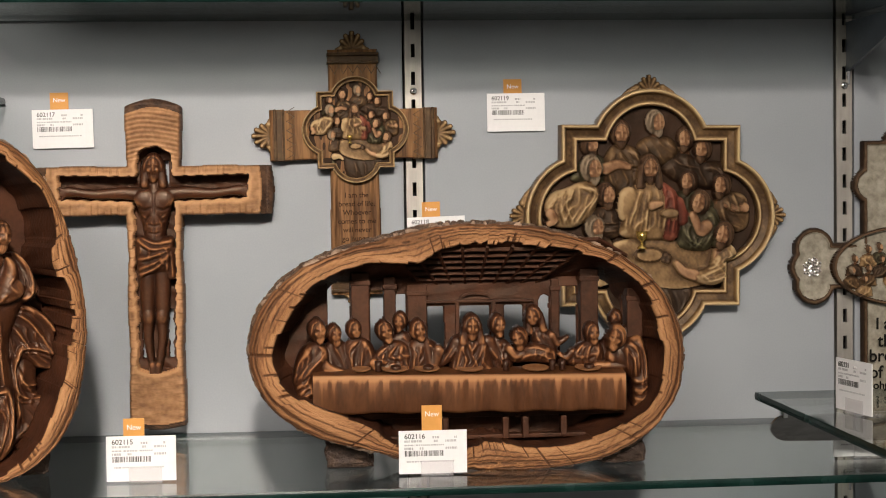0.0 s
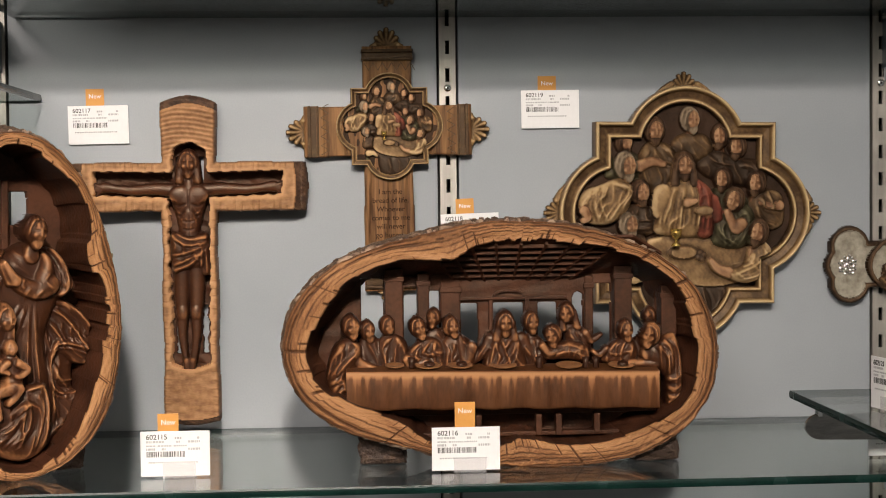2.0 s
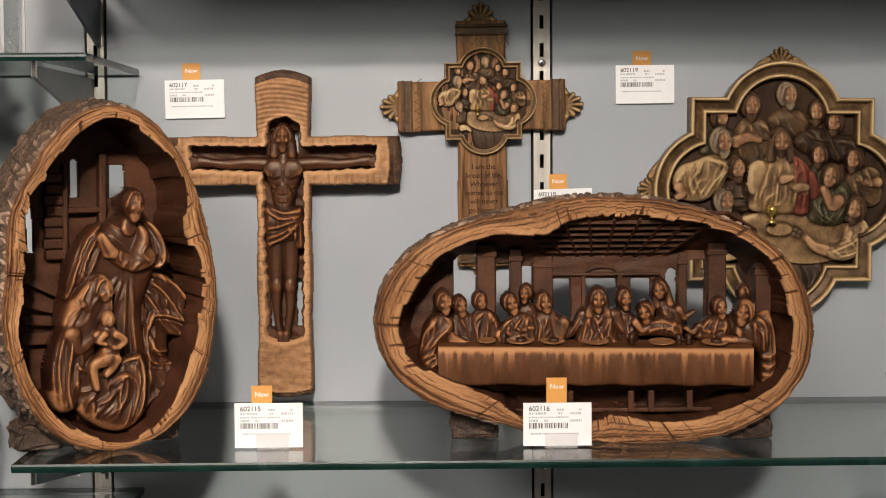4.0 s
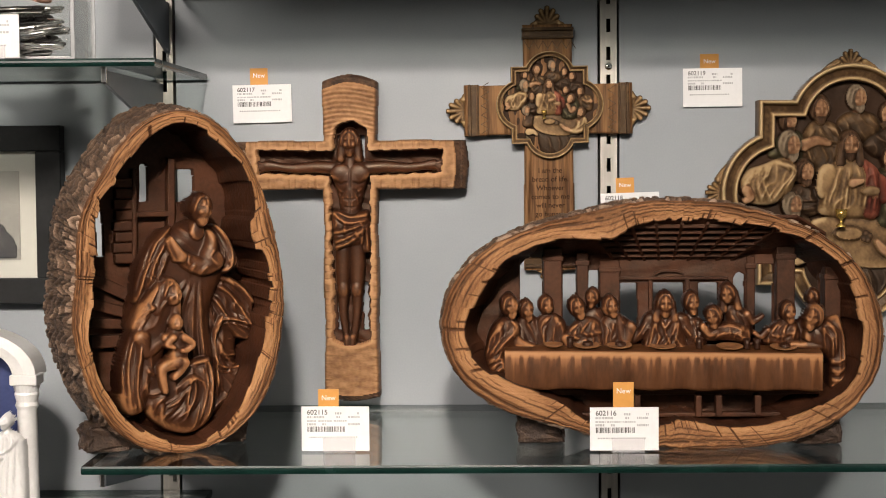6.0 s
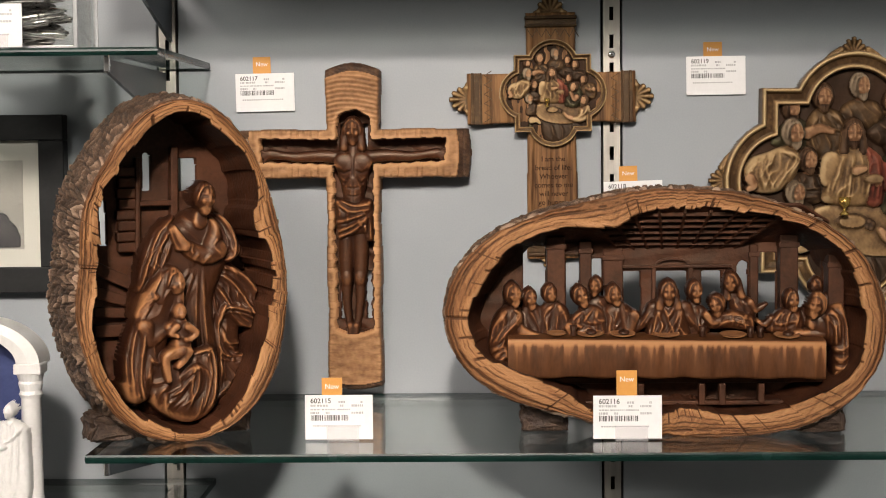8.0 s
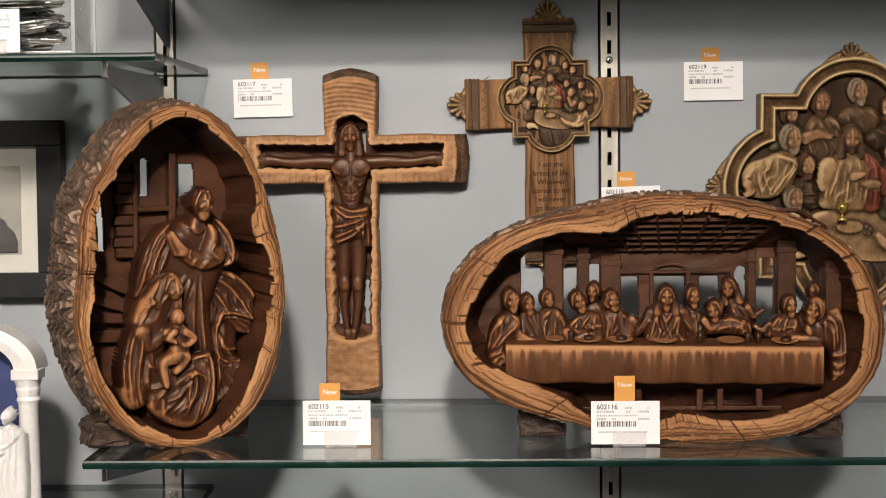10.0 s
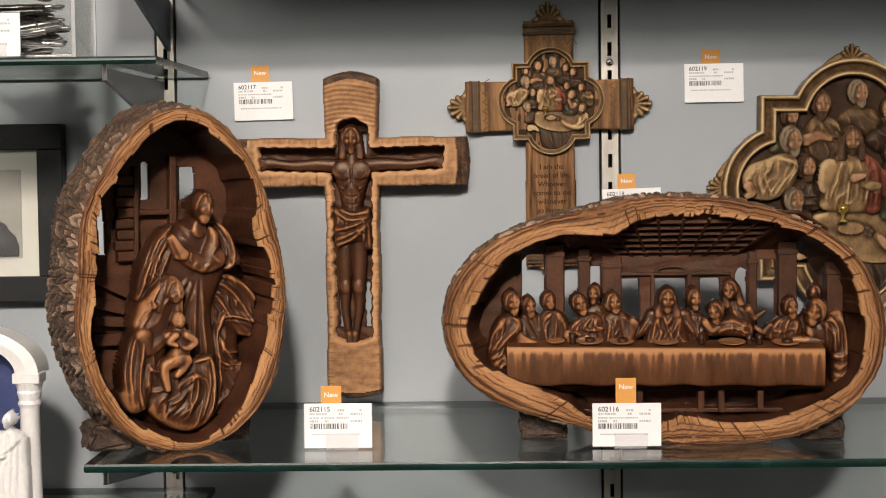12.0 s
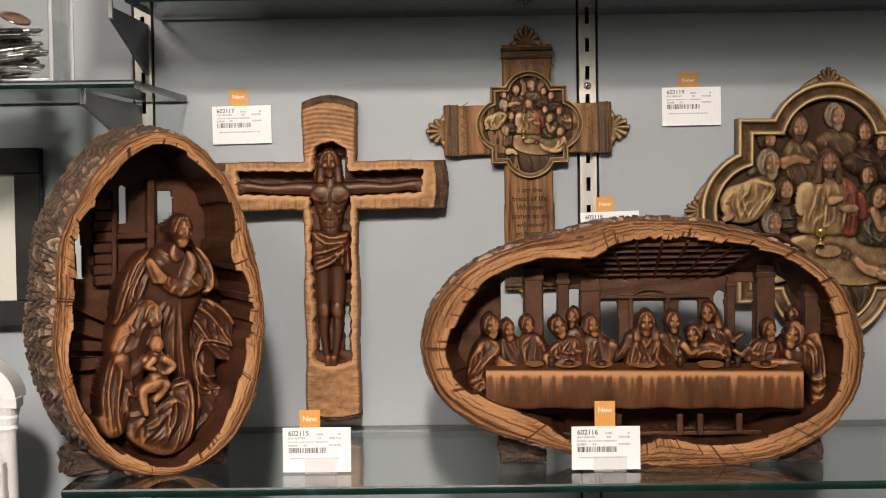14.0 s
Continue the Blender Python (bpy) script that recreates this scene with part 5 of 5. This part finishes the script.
    crest(0.0024, 0.0060, [(1140, 505), (1150, 540), (1150, 580)], [(1180, 510), (1190, 540), (1185, 580)], [(1215, 508), (1225, 530), (1215, 560)])
    R.oval(p(1148, 452), 0.0150 * k, 0.0075 * k, h + 0.010 * k, 0.0022 * k, 6)
    R.oval(p(1148, 452), 0.0118 * k, 0.0055 * k, h + 0.0118 * k, 0.0012 * k, 4)
    for q in ((1176, 452), (1182, 456), (1180, 462), (1174, 460)):
        R.oval(p(*q), 0.0034 * k, 0.0034 * k, h + 0.010 * k, 0.003 * k, 8)
    R.oval(p(1180, 377), 0.0085 * k, 0.0042 * k, h + 0.021 * k, 0.003 * k, 6)
    robe(((1262, 446), (1290, 430), (1304, 450), (1290, 490), (1260, 505), (1225, 496), (1222, 480), (1250, 476)), 4, 0.010, 0.009, 0.009)
    crest(0.0028, 0.0040, [(1295, 440), (1275, 470), (1240, 488)], [(1300, 455), (1280, 488), (1250, 498)], [(1270, 450), (1262, 470), (1240, 478)])
    limb(((1226, 486), (1208, 480), (1196, 466)), 0.0055, 0.0030, 0.014, 1)
    skull(1276, 416, 1.1, -0.6, 2, 0.013, -0.15)
    limb(((1062, 495), (1080, 494), (1095, 506)), 0.0075, 0.0030, 0.010, 4)
    robe(((1050, 510), (1064, 520), (1082, 560), (1074, 572), (1056, 545)), 5, 0.004)
    return p


def shell(top, x, z, size, turn, y):
    """A small carved fan of seven ribs on a scrolled base."""
    R = Relief(-size, size, -0.3 * size, 1.05 * size, size / 34)
    for i in range(7):
        a = (i - 3) * 0.44
        ln = size * (0.98 - 0.10 * abs(i - 3))
        R.cap((0.10 * size * (i - 3) / 3, 0.08 * size), (ln * math.sin(a) * 0.86, ln * math.cos(a) * 0.92), 0.06 * size, 0.15 * size, 0.004 * size / 0.02, 0)
    for sx in (-1, 1):
        R.cap((sx * 0.62 * size, 0.08 * size), (sx * 0.80 * size, 0.04 * size), 0.17 * size, 0.11 * size, 0.004, 0)
    R.cap((-0.7 * size, -0.06 * size), (0.7 * size, -0.06 * size), 0.13 * size, 0.13 * size, 0.004, 0)
    ob = R.mesh("shell_ornament", [GILT], top, R.H > -0.5, 0.0, "small carved gilt shell")
    ob.matrix_local = pose(x, y, z, 0, turn, 0)


def moulding(D, width, k, base):
    """The raised profile of a frame across its width, D inside the edge."""
    f = D / width
    return base + 0.006 * k * np.maximum(0, 1 - ((f - 0.16) / 0.17) ** 2) + 0.0045 * k * np.maximum(0, 1 - ((f - 0.86) / 0.15) ** 2) + 0.0035 * k * (1 - f) - 0.004 * k * np.maximum(0, 1 - f / 0.06) ** 2


def goblet(top, x, y, z, s):
    part("goblet", lathe([(0.0042 * s, 0), (0.0044 * s, 0.0012 * s), (0.0013 * s, 0.0035 * s), (0.0012 * s, 0.0062 * s), (0.0045 * s, 0.0092 * s), (0.0052 * s, 0.0155 * s), (0.0044 * s, 0.0154 * s), (0.001 * s, 0.011 * s)], 20), GOLD, top, "small gilded goblet", True, pose(x, y, z))


def relief_plaque():
    top = empty("relief_plaque", pose(0.2172, 0, 0.1925, 0, 0.6, 0))
    tagged(top, "four-lobed gilt framed plaque with a dark painted relief", "plaque")
    R = Relief(-0.122, 0.122, -0.122, 0.122, 0.0007)
    D = -quatrefoil(R.X, R.Z, 1.0)
    w = 0.0165
    R.H = moulding(D, w, 1.0, 0.012) + 0.0002 * grain(R.X * 300, R.Z * 300, 6)
    R.mesh("frame", [GILT], top, (D > 0) & (D < w), 0.001, "antique gilt moulded frame")
    R.H, R.M = 0.007 + 0.0006 * grain(R.X * 120, R.Z * 40, 2), np.zeros(R.X.shape, int)
    p = table_scene(R, 1.0, 0.006)
    R.H = np.minimum(R.H, 0.034)
    R.mesh("relief", PAINTS, top, D > w - 0.001, 0.002, "dark painted relief of plain forms round a table", ease=2)
    goblet(top, *[v for v in (p(1131, 440)[0], -0.026, p(1131, 440)[1])], 1.05)
    for x, z, turn in ((0, 0.1165, 0), (0.1165, 0, 90), (-0.1165, 0, -90), (0, -0.1165, 180)):
        shell(top, x * 0.985, z * 0.985, 0.0155, turn, -0.004)
        for s in (-1, 1):
            a = radians(turn)
            R2 = Relief(-0.03, 0.03, -0.012, 0.012, 0.0008)
            R2.path([(s * 0.012, 0.002), (s * 0.020, -0.002), (s * 0.027, -0.008)], 0.0035, 0.0015, 0.003, 0, fold=0.3, n=2)
            ob = R2.mesh("scroll", [GILT], top, R2.H > -0.5, 0.0)
            ob.matrix_local = pose(x, -0.006, z, 0, turn, 0)


relief_plaque()


def medallion_cross():
    top = empty("medallion_cross", pose(-0.0538, 0, 0.1094, 0, -0.5, 0))
    tagged(top, "streaked brown wall cross with a painted medallion and shells", "wall cross", "wall crosses")
    zc = 0.1651
    R = Relief(-0.09, 0.09, -0.002, 0.25, 0.0008)
    X, Z = R.X, R.Z
    post = np.minimum(np.minimum(0.0218 + 0.0014 * np.abs(Z - zc) / 0.1 - np.abs(X), 0.2385 - Z), Z - 0.014)
    beam = np.minimum(0.0222 + 0.0012 * np.abs(X) / 0.07 - np.abs(Z - zc + 0.004), 0.0765 - np.abs(X))
    edge = np.maximum(post, beam)
    R.H = 0.011 - 0.002 * np.maximum(0, 1 - edge / 0.0018) ** 2 - np.where(post > beam, 0.0008 * np.maximum(0, np.cos(X * 390 + 0.7 * np.sin(Z * 30)) - 0.8) / 0.2, 0.0008 * np.maximum(0, np.cos(X * 330) - 0.8) / 0.2)
    R.mesh("cross_body", [CROSSWOOD], top, edge > 0, 0.001, "brown wood streaked along its planks")
    R = Relief(-0.054, 0.054, -0.054, 0.054, 0.0005)
    k = 0.415
    D = -quatrefoil(R.X, R.Z, k)
    w = 0.0052
    R.H = moulding(D, w, 0.5, 0.013)
    ob = R.mesh("medallion_frame", [GILT], top, (D > 0) & (D < w), 0.008, "thin gilt four-lobed frame")
    ob.location = (0.0012, 0, zc)
    R.H, R.M = 0.011 + 0.0003 * grain(R.X * 240, R.Z * 90, 2), np.zeros(R.X.shape, int)
    p = table_scene(R, k, 0.010)
    ob = R.mesh("relief", PAINTS, top, D > w - 0.0006, 0.009, "small painted relief of plain forms round a table", ease=1)
    ob.location = (0.0012, 0, zc)
    goblet(top, p(1131, 440)[0], -0.020, zc + p(1131, 440)[1], 0.5)
    for x, z, turn in ((0, 0.2375, 0), (0.0755, zc - 0.004, 90), (-0.0755, zc - 0.004, -90), (0, 0.015, 180)):
        shell(top, x, z, 0.0175 if turn != 180 else 0.014, turn, -0.003)
        band = part("band", box(box(box(bmesh.new(), -0.0235, 0.0235, -0.0145, 0, -0.0055, -0.0025, bevel=0.0008), -0.0235, 0.0235, -0.0135, 0, -0.0125, -0.0105, bevel=0.0006), -0.023, 0.023, -0.0125, 0, -0.0102, -0.0058), GILT, top)
        band.matrix_local = pose(x, 0, z, 0, turn, 0)
        bm = bmesh.new()
        for i in range(11):
            a = -0.021 + 0.0042 * i
            lo, hi = (-0.0215, -0.0145) if i % 2 else (-0.0145, -0.0215)
            v = [bm.verts.new((a, -0.0118, lo - 0.0006)), bm.verts.new((a + 0.0042, -0.0118, hi - 0.0006)), bm.verts.new((a + 0.0042, -0.0118, hi + 0.0006)), bm.verts.new((a, -0.0118, lo + 0.0006))]
            w = [bm.verts.new(q.co + Vector((0, 0.002, 0))) for q in v]
            bm.faces.new(v)
            for k in range(4):
                bm.faces.new((v[(k + 1) % 4], v[k], w[k], w[(k + 1) % 4]))
        zig = part("zigzag", bm, GILT, top)
        zig.matrix_local = pose(x, 0, z, 0, turn, 0)
    for i, line in enumerate(("I am the", "bread of life.", "Whoever", "comes to me", "will never", "go hungry.", "Whoever")):
        words(line, 0.0066, top, 0.0008, -0.0112, 0.1035 - 0.0079 * i, BURNT, "burnt brown lettering", "CENTER", bold=0.00006)


medallion_cross()


def stone_cross():
    """The pale cross further along, partly seen."""
    top = empty("stone_cross", pose(0.460, 0, 0.003))
    tagged(top, "aged cream stone cross with dark border, gems and lettering", "wall cross", "wall crosses")
    zc = 0.139
    R = Relief(-0.115, 0.115, -0.001, 0.275, 0.0009)
    X, Z = R.X, R.Z - zc
    d = np.maximum(np.abs(X) - 0.040, np.abs(Z + 0.01) - 0.128)
    d = np.minimum(d, np.maximum(np.abs(Z) - 0.022, np.abs(X) - 0.088))
    for cx, cz, r in ((-0.0865, 0.0175, 0.0195), (-0.0865, -0.0165, 0.0195), (-0.0905, 0, 0.0195), (0.0865, 0.0175, 0.0195), (0.0865, -0.0165, 0.0195), (0.0905, 0, 0.0195), (-0.030, 0.076, 0.019), (0.030, 0.076, 0.019), (0, 0.115, 0.02)):
        d = np.minimum(d, np.hypot(X - cx, Z - cz) - r)
    R.M = np.where(d > -0.0048, 1, 0)
    R.H = 0.010 + np.where(d > -0.0048, 0.003, 0) + 0.0005 * grain(R.X * 260, R.Z * 260, 5)
    R.mesh("cross_body", [STONE, UMBER], top, d < 0, 0.001, "mottled cream stone with a raised dark border", ease=3)
    E = Relief(-0.076, 0.076, -0.042, 0.042, 0.0007)
    q = np.sqrt((E.X / 0.0715) ** 2 + (E.Z / 0.0375) ** 2)
    E.H, E.M = np.where(q > 0.93, 0.018, 0.013), np.where(q > 0.93, 8, 9)
    for i, (x, z) in enumerate(((-0.052, -0.004), (-0.049, 0.007), (-0.036, 0.016), (-0.025, 0.018), (-0.036, -0.002), (-0.024, 0.006), (-0.040, -0.012), (0.0, 0.012), (0.012, 0.01), (0.03, 0.012), (0.045, 0.002))):
        figure(E, x, z, 0.0085, (6, 8, 4, 5)[i % 4], 1, 3 if i == 0 else 2, 1 if x < 0 else -1, 0, 0.013, None, None, 2.0, 1, ph=i)
    E.cap((-0.01, -0.012), (0.03, -0.012), 0.012, 0.012, 0.013, 4, 0.4)
    ob = E.mesh("medallion", PAINTS + [STONE], top, q < 1, 0.009, "oval painted medallion of plain forms")
    ob.location = (0, 0, zc)
    for sx in (-1, 1):
        bm = bmesh.new()
        for i in range(34):
            a, r = i * 2.4, 0.00155 * math.sqrt(i)
            gem = bmesh.ops.create_icosphere(bm, subdivisions=1, radius=0.0013, matrix=pose(sx * 0.0885 + r * math.cos(a), -0.0125, zc + r * math.sin(a)))
            for f in {f for v in gem["verts"] for f in v.link_faces}:
                f.material_index = i % 3 % 2
        part("gem_cluster", bm, [GUNMETAL, SILVER], top, "cluster of bright clear gems")
    for line, x, z, s in (("I am", -0.028, 0.0795, 0.0155), ("the", -0.026, 0.063, 0.0165), ("bread", -0.0345, 0.049, 0.0165), ("of life", -0.0345, 0.0335, 0.0165), ("John 6:35", -0.033, 0.023, 0.0105)):
        words(line, s, top, x, -0.0125, z, INK, "dark lettering", bold=0.0002)


stone_cross()

# ---------------------------------------------------------------- price tags


def price_tag(code, m, w, h, flag, standing, lean=0.0):
    """A white card with an orange flag behind it; its origin is the middle of its foot."""
    top = empty("price_tag", m)
    tagged(top, "white price tag with orange flag " + ("in a clear acrylic holder" if standing else "pinned to the wall"), "price tag", "price tags")
    card = part("card", boxed(-w / 2, w / 2, -0.0004, 0.0004, 0.0015, h), PAPER, top)
    fx, fw, fz = flag
    f = part("flag", boxed(fx - fw / 2, fx + fw / 2, 0.0006, 0.0012, h - 0.012, fz), ORANGE, top, "orange flag lettered New")
    words("New", 0.0056, f, fx, 0.0004, fz - 0.0085, PAPER, "white lettering", "CENTER")
    y = -0.0006
    words(code, 0.0054, card, -w / 2 + 0.0042, y, h - 0.0062, TAGINK, "black lettering", bold=0.00006)
    bm = bmesh.new()
    rs = np.random.RandomState(int(code) % 1000)
    for line, spans in enumerate((((0.026, 0.031), (0.043, 0.045)), ((0.0042, 0.0085), (0.0095, 0.018), (0.027, 0.030), (0.036, 0.045)), ((0.0042, 0.012), (0.013, 0.024), (0.025, 0.035)), ((0.0042, 0.011), (0.016, 0.019), (0.036, 0.045)))):
        for a, b in spans:
            x = a
            while x < b:
                c = min(b, x + rs.uniform(0.0008, 0.0022))
                box(bm, x - w / 2, c - w / 2, y, y + 0.0003, h - 0.0062 - 0.0028 * line, h - 0.0062 - 0.0028 * line + (0.0017 if line != 2 else 0.0012))
                x = c + 0.0005
    x = 0.006
    while x < 0.042:
        c = x + rs.uniform(0.0006, 0.0020)
        box(bm, x - w / 2, c - w / 2, y, y + 0.0003, h - 0.0245, h - 0.0245 + 0.0012)
        x = c + 0.0006
    part("print", bm, GREYINK, card, "rows of faint grey print")
    bm = bmesh.new()
    x = 0.0045
    while x < 0.034:
        b = rs.choice((0.0003, 0.0005, 0.0009))
        box(bm, x - w / 2, x + b - w / 2, y, y + 0.0003, h - 0.0198, h - 0.0155)
        x += b + rs.choice((0.0003, 0.0005, 0.0008))
    part("barcode", bm, TAGINK, card, "black barcode")
    if standing:
        hx = 0.003
        bm = boxed(hx - 0.0125, hx + 0.0125, -0.0022, -0.0010, 0.0, 0.0115, bevel=0.0003)
        box(bm, hx - 0.0125, hx + 0.0125, -0.0022, 0.014, 0.0, 0.0012, bevel=0.0003)
        box(bm, hx - 0.0125, hx + 0.0125, 0.0014, 0.0024, 0.0, 0.0095, bevel=0.0003)
        part("holder", bm, HIGHLIT, top, "clear acrylic holder")
    else:
        part("pin", lathe([(0.0008, 0), (0.0008, 0.002)], 8), CHROME, top, m=pose(0, 0.0024, h - 0.003, 90))
    return top


price_tag("602117", pose(-0.3164, -0.003, 0.2593, 0, -0.9), 0.0538, 0.0362, (-0.0025, 0.0162, 0.0513), False)
price_tag("602119", pose(0.0946, -0.003, 0.2704, 0, -0.4), 0.0536, 0.0364, (-0.0027, 0.0168, 0.0494), False)
price_tag("602118", pose(0.0199, -0.003, 0.1580, 0, -1.6), 0.0536, 0.0362, (-0.004, 0.0166, 0.0500), False)
price_tag("602115", pose(-0.2308, -0.2535, 0.0), 0.0524, 0.0360, (-0.0052, 0.0158, 0.0493), True)
price_tag("602116", pose(-0.0084, -0.2570, 0.0), 0.0526, 0.0348, (-0.0005, 0.0157, 0.0541), True)
price_tag("602120", pose(0.3425, -0.235, 0.0), 0.0526, 0.0350, (-0.005, 0.0157, 0.036), True)
price_tag("602121", pose(0.2965, -0.340, 0.0507, 0, 0, -80), 0.0526, 0.0400, (0.0, 0.0157, 0.0395), True)

# ---------------------------------------------------------------- the next bay


def framed_picture():
    x0, x1, z0, z1 = -0.665, -0.500, 0.0968, 0.2597
    top = empty("framed_picture", pose((x0 + x1) / 2, 0, z0))
    tagged(top, "small print in cream mount and black frame on the wall", "picture")
    w, h, b = (x1 - x0) / 2, z1 - z0, 0.0235
    for n, (a, c, e, f) in (("rail", (-w, w, 0, b)), ("rail", (-w, w, h - b, h)), ("stile", (-w, -w + b, b, h - b)), ("stile", (w - b, w, b, h - b))):
        part(n, boxed(a, c, -0.018, -0.001, e, f, bevel=0.0012), BLACKFRAME, top)
    part("mount", boxed(-w + b, w - b, -0.010, -0.008, b, h - b), MOUNT, top, "cream mount card")
    pr = part("print", boxed(-w + b + 0.0165, w - b - 0.0165, -0.0112, -0.0105, b + 0.0165, h - b - 0.018), PRINT, top, "grey printed sheet")
    R = Relief(-0.06, 0.06, 0.03, 0.11, 0.001)
    for px, pz, r in ((0.026, 0.055, 0.012), (0.022, 0.066, 0.008), (-0.02, 0.058, 0.014), (0.030, 0.050, 0.010)):
        R.cap((px, pz), (px, pz - 0.008), r, r, 0.0, 0, 0.0)
    R.H = np.where(R.H > -0.5, 0.0125, -1)
    m = (R.H > -0.5) & (np.abs(R.X) < w - b - 0.018) & (R.Z > b + 0.018)
    R.mesh("printed_shape", [PRINTDARK], top, m, 0.0116, "dark printed mass")
    part("glazing", boxed(-w + b, w - b, -0.0145, -0.0135, b, h - b), ACRYL, top)


framed_picture()


def arched_figurine():
    top = empty("arched_figurine", pose(-0.534, -0.19, -0.0784))
    tagged(top, "glossy white arched niche with plain form and blue back", "figurine")
    hw, sp = 0.057, 0.132
    ring = [(hw * math.cos(a), sp + 0.038 * math.sin(a)) for a in np.linspace(0, math.pi, 41)]
    inn = [((hw - 0.019) * math.cos(a), sp + 0.024 * math.sin(a)) for a in np.linspace(0, math.pi, 41)]
    bm = bmesh.new()
    rows = [[bm.verts.new((x, y, z)) for x, z in pts] for pts, y in ((ring, 0.022), (ring, -0.012), ([((a + c) / 2, (b + d) / 2 + 0.0) for (a, b), (c, d) in zip(ring, inn)], -0.0135), (inn, -0.012), (inn, 0.022))]
    for a, b in zip(rows, rows[1:]):
        for i in range(40):
            bm.faces.new((a[i], a[i + 1], b[i + 1], b[i]))
    part("arch", bm, WHITE, top)
    for sx in (-1, 1):
        x = sx * (hw - 0.0095)
        p = part("column", lathe([(0.0105, 0.018), (0.0092, 0.022), (0.0085, 0.026), (0.0080, 0.105), (0.0088, 0.107)], 20), WHITE, top, "", True, pose(x, -0.004, 0))
        part("capital", box(lathe([(0.0082, 0.105), (0.0096, 0.108), (0.0084, 0.111), (0.0100, 0.117), (0.0094, 0.119), (0.0114, 0.125)], 20), -0.0112, 0.0112, -0.0112, 0.0112, 0.125, 0.1335, bevel=0.001), WHITE, p)
        part("plinth", boxed(-0.0125, 0.0125, -0.0125, 0.0125, 0.006, 0.019, bevel=0.0015), WHITE, p)
    part("base", boxed(-0.070, 0.070, -0.022, 0.026, 0.0, 0.0075, bevel=0.002), WHITE, top)
    back = [(x * 1.02, z) for x, z in inn] + [(-hw + 0.018, 0.008), (hw - 0.018, 0.008)]
    part("niche_back", prism(back, 0.016, 0.021), BLUE, top, "deep blue glazed back of the niche")
    R = Relief(-0.05, 0.055, 0.006, 0.115, 0.0007)
    for x, z, s, lk in ((0.018, 0.098, 0.0150, 1), (0.035, 0.0975, 0.0145, -1), (-0.022, 0.092, 0.0145, 1)):
        figure(R, x, z, s, 0, 0, 0, lk, 0.0, 0.004, (x + lk * 0.010, z - 0.030), None, 5.3, 1.0, ph=x * 200)
    ob = R.mesh("plain_form", [WHITE], top, R.H > -0.5, -0.006, ease=4)
    ob.location = (0, -0.013, 0)


arched_figurine()


def acrylic_box():
    top = empty("acrylic_box", pose(-0.494, -0.178, 0.3057))
    tagged(top, "clear acrylic box filled with small metal clips", "display box")
    w, d, h, t = 0.055, 0.035, 0.085, 0.003
    for n, b in (("floor_pane", (-w, w, -d, d, 0, t)), ("front_pane", (-w, w, -d, -d + t, t, h)), ("back_pane", (-w, w, d - t, d, t, h)), ("side_pane", (-w, -w + t, -d + t, d - t, t, h)), ("side_pane", (w - t, w, -d + t, d - t, t, h))):
        part(n, boxed(*b, bevel=0.0006), ACRYL, top)
    # Strips added with white haze so that the box's edges look bright.
    for sx, sy in ((1, -1), (1, 1), (-1, -1), (-1, 1)):
        part("corner_strip", boxed(sx * (w + 0.0004) - 0.0016, sx * (w + 0.0004) + 0.0016, sy * (d + 0.0004) - 0.0016, sy * (d + 0.0004) + 0.0016, 0.0005, h + 0.0005, bevel=0.0005), HAZED_EDGE, top, "corner strip of the box, hazed white to look bright")
    for y in (-d - 0.0006, d + 0.0006):
        part("cut_edge", boxed(-w, w, y - 0.0009, y + 0.0009, 0.0004, 0.0032, bevel=0.0004), HAZED_EDGE, top)
    part("cut_edge", boxed(w - 0.0003, w + 0.0015, -d, d, 0.0004, 0.0032, bevel=0.0004), HAZED_EDGE, top)
    part("liner", boxed(-w + t, w - t, -d + t, d - t, t, t + 0.0012), PAPER, top, "white card lining the floor of the box")


acrylic_box()


def metal_clip(m, mat, ln):
    top = empty("metal_clip", m)
    tagged(top, "small bright metal clip lying in the acrylic box", "clip", "clips in the box")
    bm = lathe([(0.0010, -ln / 2), (0.0024, -ln / 2 + 0.002), (0.0026, 0), (0.0022, ln / 2 - 0.003), (0.0008, ln / 2)], 10)
    part("barrel", bm, mat, top, "", True)
    part("clasp", boxed(0.0022, 0.0036, -0.0010, 0.0010, -ln * 0.3, ln * 0.45, bevel=0.0004), SILVER, top)
    part("collar", lathe([(0.0028, -0.001), (0.0030, 0), (0.0028, 0.001)], 10), GUNMETAL, top, "", True)


rs = np.random.RandomState(7)
for i in range(54):
    lay = i // 9
    metal_clip(pose(-0.496 + rs.uniform(-0.024, 0.024), -0.178 - 0.026 + 0.0062 * (i % 9), 0.3057 + 0.008 + 0.0068 * lay, rs.uniform(-7, 7), 90 + rs.uniform(-9, 9), rs.uniform(-16, 16)), (SILVER, GUNMETAL, SILVER, GUNMETAL, CHROME)[rs.randint(5)], rs.uniform(0.036, 0.046))
disc = empty("copper_disc", pose(-0.476, -0.178, 0.3057 + 0.054, 20, 24, 0))
tagged(disc, "round copper metal disc lying on the metal clips", "disc")
part("disc_face", lathe([(0.011, 0), (0.0125, 0.0006), (0.0125, 0.0016), (0.011, 0.0022), (0.009, 0.0016)], 30), COPPER, disc, "", True)
price_tag("602122", pose(-0.5005, -0.2385, 0.3057), 0.0526, 0.0350, (0.0, 0.0157, 0.034), True)
